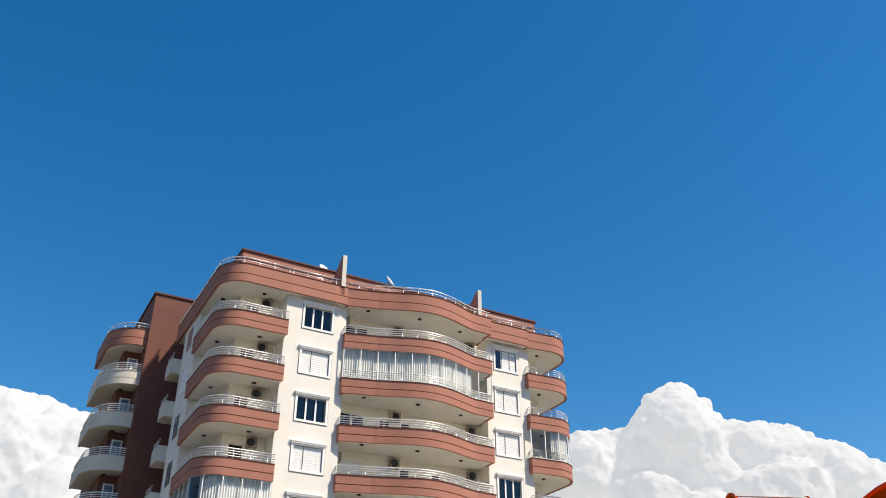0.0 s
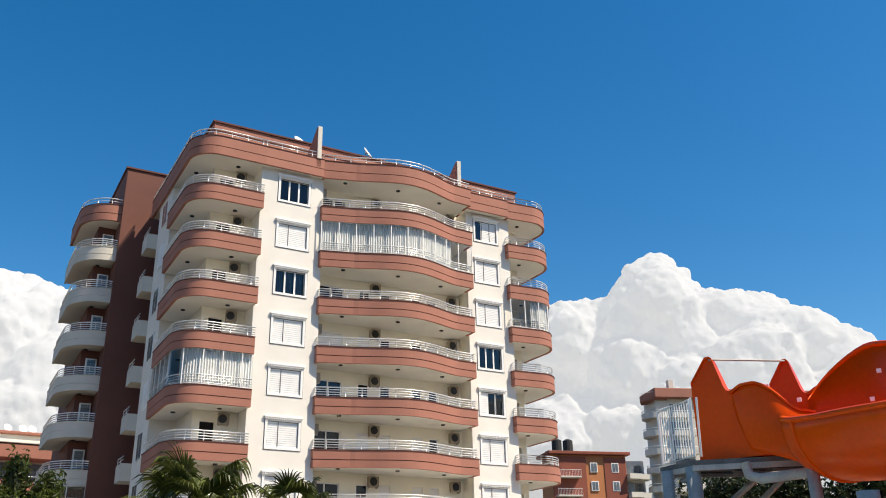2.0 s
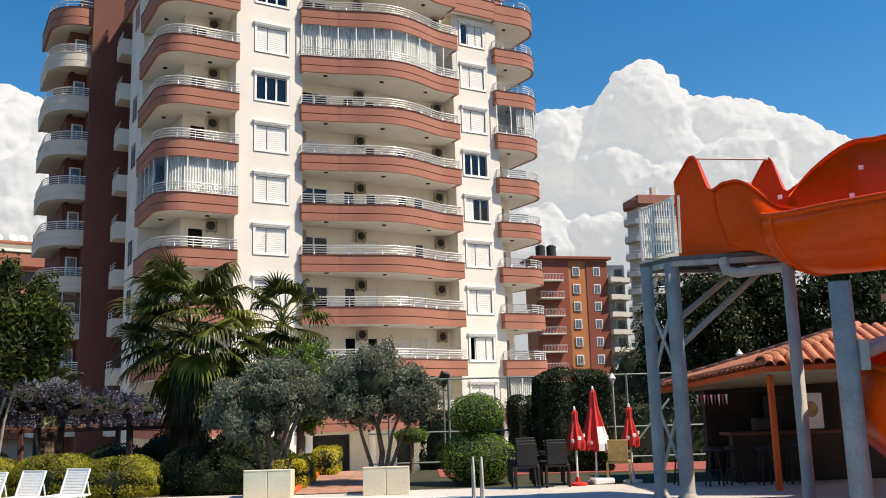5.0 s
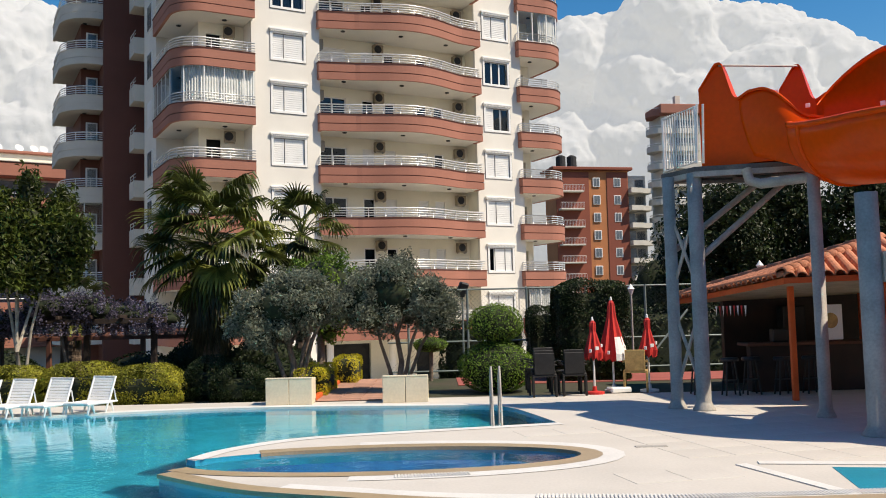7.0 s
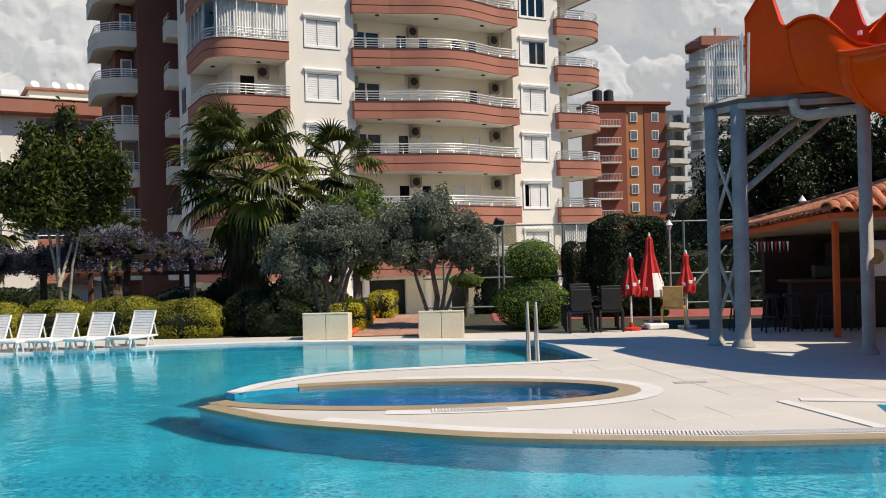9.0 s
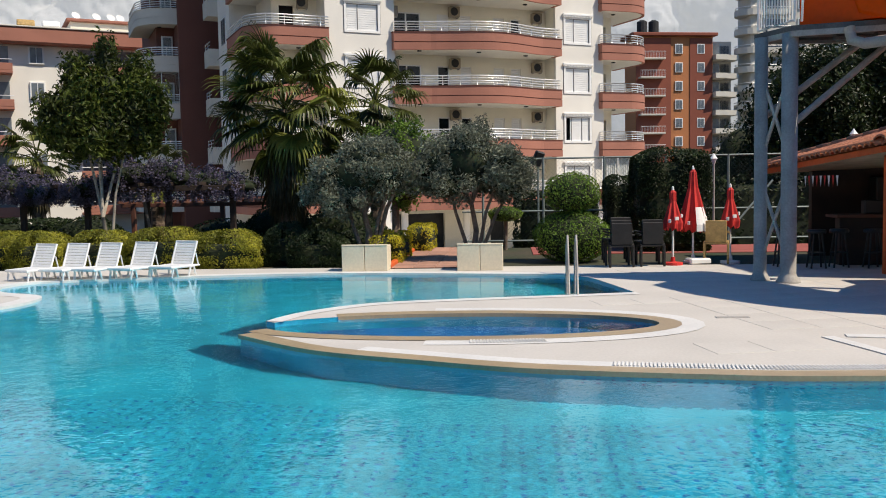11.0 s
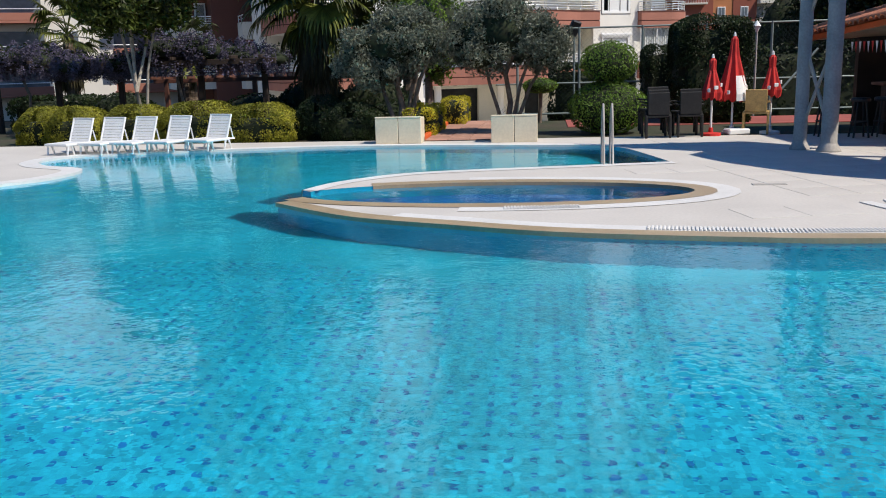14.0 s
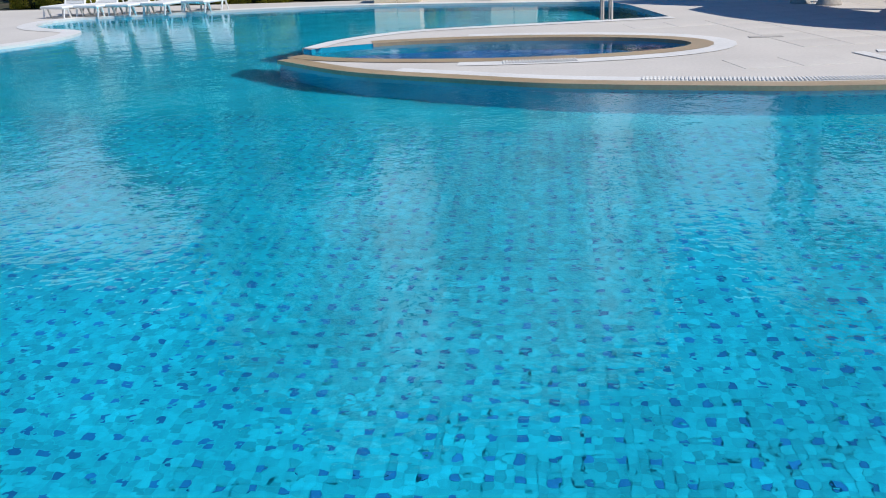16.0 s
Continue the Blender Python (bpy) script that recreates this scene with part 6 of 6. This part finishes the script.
for x in (4.0, 19.0):
    Shape().box(x, x + 0.9, 3, 4, 35.2, 37.6, 0.03).part("chimney", OFFWHITE, ob)
ob = block("low_apartment_house", "white apartment house with terracotta eaves", pose(-48.6, 68.6, 0.7, 0, 0, 32), 21.5, 12, 13.6, CREAM, 5, (10.1,), 3.0, -0.9, ((2.4, 8.2, 1.4, TERRA, True), (13.2, 19.0, 1.4, TERRA, True)), None)
Shape().box(-0.6, 22.1, -1.2, 12.6, 13.6, 14.9, 0.12).part("roof_band", TERRA, ob)
Shape().box(-0.7, 22.2, -1.3, 12.7, 14.9, 15.02, 0.03).part("roof_coping", OFFWHITE, ob)
Shape().box(13.0, 18.4, 1.0, 8, 14.9, 16.0, 0.05).part("penthouse", WARM, ob)
Shape().box(12.7, 18.7, 0.7, 8.3, 16.0, 16.25, 0.05).part("penthouse_roof", TERRA, ob)
for x in (6.5, 9.5, 11.5):
    Shape().lathe([(0.45, -0.7), (0.5, -0.6), (0.5, 0.6), (0.45, 0.7)], 12, m=pose(x, 1.5, 15.5, 0, 90, 0)).part("water_tank", YEL if x < 10 else PVC, ob)
for x in (13.5, 15.2, 16.4, 17.2):
    Shape().lathe([(0.0, 0.0), (0.3, 0.06), (0.55, 0.2), (0.3, 0.1), (0.0, 0.04)], 12, m=pose(x, 1.2, 16.5, 60, 0, 20) @ Matrix.Diagonal((0.7, 0.7, 0.7, 1))).part("satellite_dish", PVC, ob)
block("low_apartment_house", "cream apartment house half hidden by the garden", pose(-27.5, 72, 0, 0, 0, 10), 16, 10, 9.0, CREAM, 3, (3.0, 7.0, 12.0), 2.9, 0.2, (), TERRA)
hill = Shape()
for k in range(40):
    x0, x1 = -3200 + 160 * k, -3040 + 160 * k
    h = lambda x: 150 + 90 * math.sin(x * 0.0021 + 1) + 40 * math.sin(x * 0.0083) + 18 * math.sin(x * 0.031)
    hill.add([(x0, 3300, -5), (x1, 3300, -5), (x1, 3500, h(x1)), (x0, 3500, h(x0))], [(0, 1, 2, 3)])
# distance haze is put into this blue-grey base colour
hill.thing("distant_hills", mat("hazy_hill", (0.16, 0.22, 0.33), 1.0, var=0.15, scale=0.004, fine=0.02, bump=0), "hazy blue hills on the horizon", "hills", kind="structure")

# ---------------------------------------------------------------- cumulus clouds far off
bm = bmesh.new()
bmesh.ops.create_icosphere(bm, subdivisions=2, radius=1)
ball_v = np.array([v.co[:] for v in bm.verts])
ball_f = np.array([[v.index for v in f.verts] for f in bm.faces])
bm.free()
CLOUD = bpy.data.materials.new("cloud_white")
CLOUD.use_nodes = True
cn, cl = CLOUD.node_tree.nodes, CLOUD.node_tree.links
cp = cn["Principled BSDF"]
cp.inputs["Base Color"].default_value, cp.inputs["Roughness"].default_value = (0.36, 0.365, 0.375, 1), 1.0
cp.inputs["Specular IOR Level"].default_value = 0.0
# the glow stands in for sunlight scattered inside the cloud
cp.inputs["Emission Color"].default_value, cp.inputs["Emission Strength"].default_value = (0.86, 0.92, 1.0, 1), 0.55
ct, cno, cb = cn.new("ShaderNodeTexCoord"), cn.new("ShaderNodeTexNoise"), cn.new("ShaderNodeBump")
cno.inputs["Scale"].default_value, cno.inputs["Detail"].default_value = 0.022, 6.0
cb.inputs["Strength"].default_value, cb.inputs["Distance"].default_value = 0.2, 40.0
cl.new(ct.outputs["Object"], cno.inputs["Vector"])
cl.new(cno.outputs["Fac"], cb.inputs["Height"])
cl.new(cb.outputs[0], cp.inputs["Normal"])
cthru, cmix = cn.new("ShaderNodeBsdfTranslucent"), cn.new("ShaderNodeMixShader")
cthru.inputs["Color"].default_value, cmix.inputs[0].default_value = (0.7, 0.71, 0.73, 1), 0.42
cl.new(cp.outputs[0], cmix.inputs[1])
cl.new(cthru.outputs[0], cmix.inputs[2])
cl.new(cmix.outputs[0], cn["Material Output"].inputs["Surface"])
SKYLINE = ((-60, 14), (-45, 16), (-34, 17), (-28, 19.0), (-25, 18.9), (-22, 18.0), (-15, 15), (0, 14), (6, 17.2), (9, 18.4), (13, 18.6), (14.2, 20.0), (15.8, 21.0), (17, 19.8), (18.5, 18.4), (21.5, 18.0), (22.8, 17.0), (25, 16.4), (26.2, 15.3), (27.4, 13.6), (29, 12.2), (40, 12), (60, 13))


def skyline(az):
    return float(np.interp(az, [a for a, _ in SKYLINE], [e for _, e in SKYLINE]))


def cloud(name, label, az0, az1, n, seed, voxel=7.0):
    rnd = np.random.default_rng(seed)
    V, Fc = [], []
    k = 0
    for i in range(n):
        az = rnd.uniform(az0, az1)
        top = skyline(az)
        rr = rnd.choice([0.35, 0.55, 0.8, 1.2, 1.9], p=[0.28, 0.26, 0.22, 0.15, 0.09])
        u = rnd.random()
        if u >= 0.45:
            rr = rnd.choice([1.3, 1.8, 2.4])
        el = top - rr * 0.95 - (0 if u < 0.45 else rnd.uniform(0, top - 1) * rnd.random())
        if top - el > 5:
            rr *= 1.6
        if el < 0.5:
            continue
        far = 2600 + rnd.uniform(-150, 150) + (top - el) * -14 - rr * 0
        c = np.array([math.sin(radians(az)) * math.cos(radians(el)), math.cos(radians(az)) * math.cos(radians(el)), math.sin(radians(el))]) * far
        r = far * math.tan(radians(rr))
        ph = rnd.uniform(0, 7, 3)
        v = ball_v * (1 + 0.09 * (np.sin(ball_v[:, [0]] * 5 + ph[0]) + np.sin(ball_v[:, [1]] * 6 + ph[1]) + np.sin(ball_v[:, [2]] * 7 + ph[2])) * 0.6 + 0.05 * np.sin(ball_v[:, [0]] * 13 + ph[1]) * np.sin(ball_v[:, [1]] * 12 + ph[2]) * np.sin(ball_v[:, [2]] * 14 + ph[0]))
        V.append(v * r + c)
        Fc.append(ball_f + k)
        k += len(ball_v)
    # a solid body behind the billows
    for az in np.arange(az0, az1, 1.5):
        for el in np.arange(0.5, skyline(az) - 2.2, 1.6):
            far = 2760
            c = np.array([math.sin(radians(az)) * math.cos(radians(el)), math.cos(radians(az)) * math.cos(radians(el)), math.sin(radians(el))]) * far
            V.append(ball_v * far * math.tan(radians(1.7)) + c)
            Fc.append(ball_f + k)
            k += len(ball_v)
    s = Shape()
    s.v, s.f = np.concatenate(V).tolist(), np.concatenate(Fc).tolist()
    ob = s.thing(name, CLOUD, label, "cloud", kind="stuff", smooth=True)
    melt = ob.modifiers.new("melt", "REMESH")
    melt.mode, melt.voxel_size, melt.use_smooth_shade = "VOXEL", voxel, True
    ease = ob.modifiers.new("ease", "SMOOTH")
    ease.factor, ease.iterations = 0.5, 6
    for size, strength in ((110, 34), (40, 22), (17, 9)):
        tex = bpy.data.textures.new("billow", "CLOUDS")
        tex.noise_scale, tex.noise_depth = size, 3
        puff = ob.modifiers.new("puff", "DISPLACE")
        puff.texture, puff.strength, puff.mid_level, puff.texture_coords = tex, strength, 0.5, "LOCAL"
    return ob


cloud("cloud", "towering white cumulus cloud with a grey base", 4, 34, 620, 3)
cloud("cloud", "white cumulus cloud behind the apartment building", -44, -14, 420, 4)
# unseen ring of glowing cloud, added so shaded surfaces get neutral fill
cloud("cloud", "unseen cumulus ring added along the horizon for neutral fill light", 48, 305, 900, 5, 30.0)


# ---------------------------------------------------------------- terrace tiles
def inside_poly(x, y, poly):
    hit, j = False, len(poly) - 1
    for i in range(len(poly)):
        (xi, yi), (xj, yj) = poly[i], poly[j]
        if (yi > y) != (yj > y) and x < (xj - xi) * (y - yi) / (yj - yi) + xi:
            hit = not hit
        j = i
    return hit


slab = Shape().box(-0.296, 0.296, -0.296, 0.296, -0.004, 0.0035, 0.003).mesh("tile", STONE_TILE)
turn = pose(0, 0, 0, 0, 0, 12)
made = 0
for i in range(-30, 30):
    for j in range(-10, 40):
        c = turn @ Vector((0.6 * i, 0.6 * j, 0))
        if not (-3 < c.x < 7.5 and 7.9 < c.y < 18.0) or made >= 290:
            continue
        ring = [turn @ Vector((0.6 * i + 0.9 * a, 0.6 * j + 0.9 * b, 0)) for a in (-1, 0, 1) for b in (-1, 0, 1)]
        if any(inside_poly(p.x, p.y, pool_edge) for p in ring) or any(not inside_poly(p.x, p.y, TERRACE) for p in ring):
            continue
        if 3.2 < c.x < 6.4 and 7.6 < c.y < 10.1:
            continue
        shared("tile", slab, deck, Matrix.Translation(c) @ turn)
        made += 1
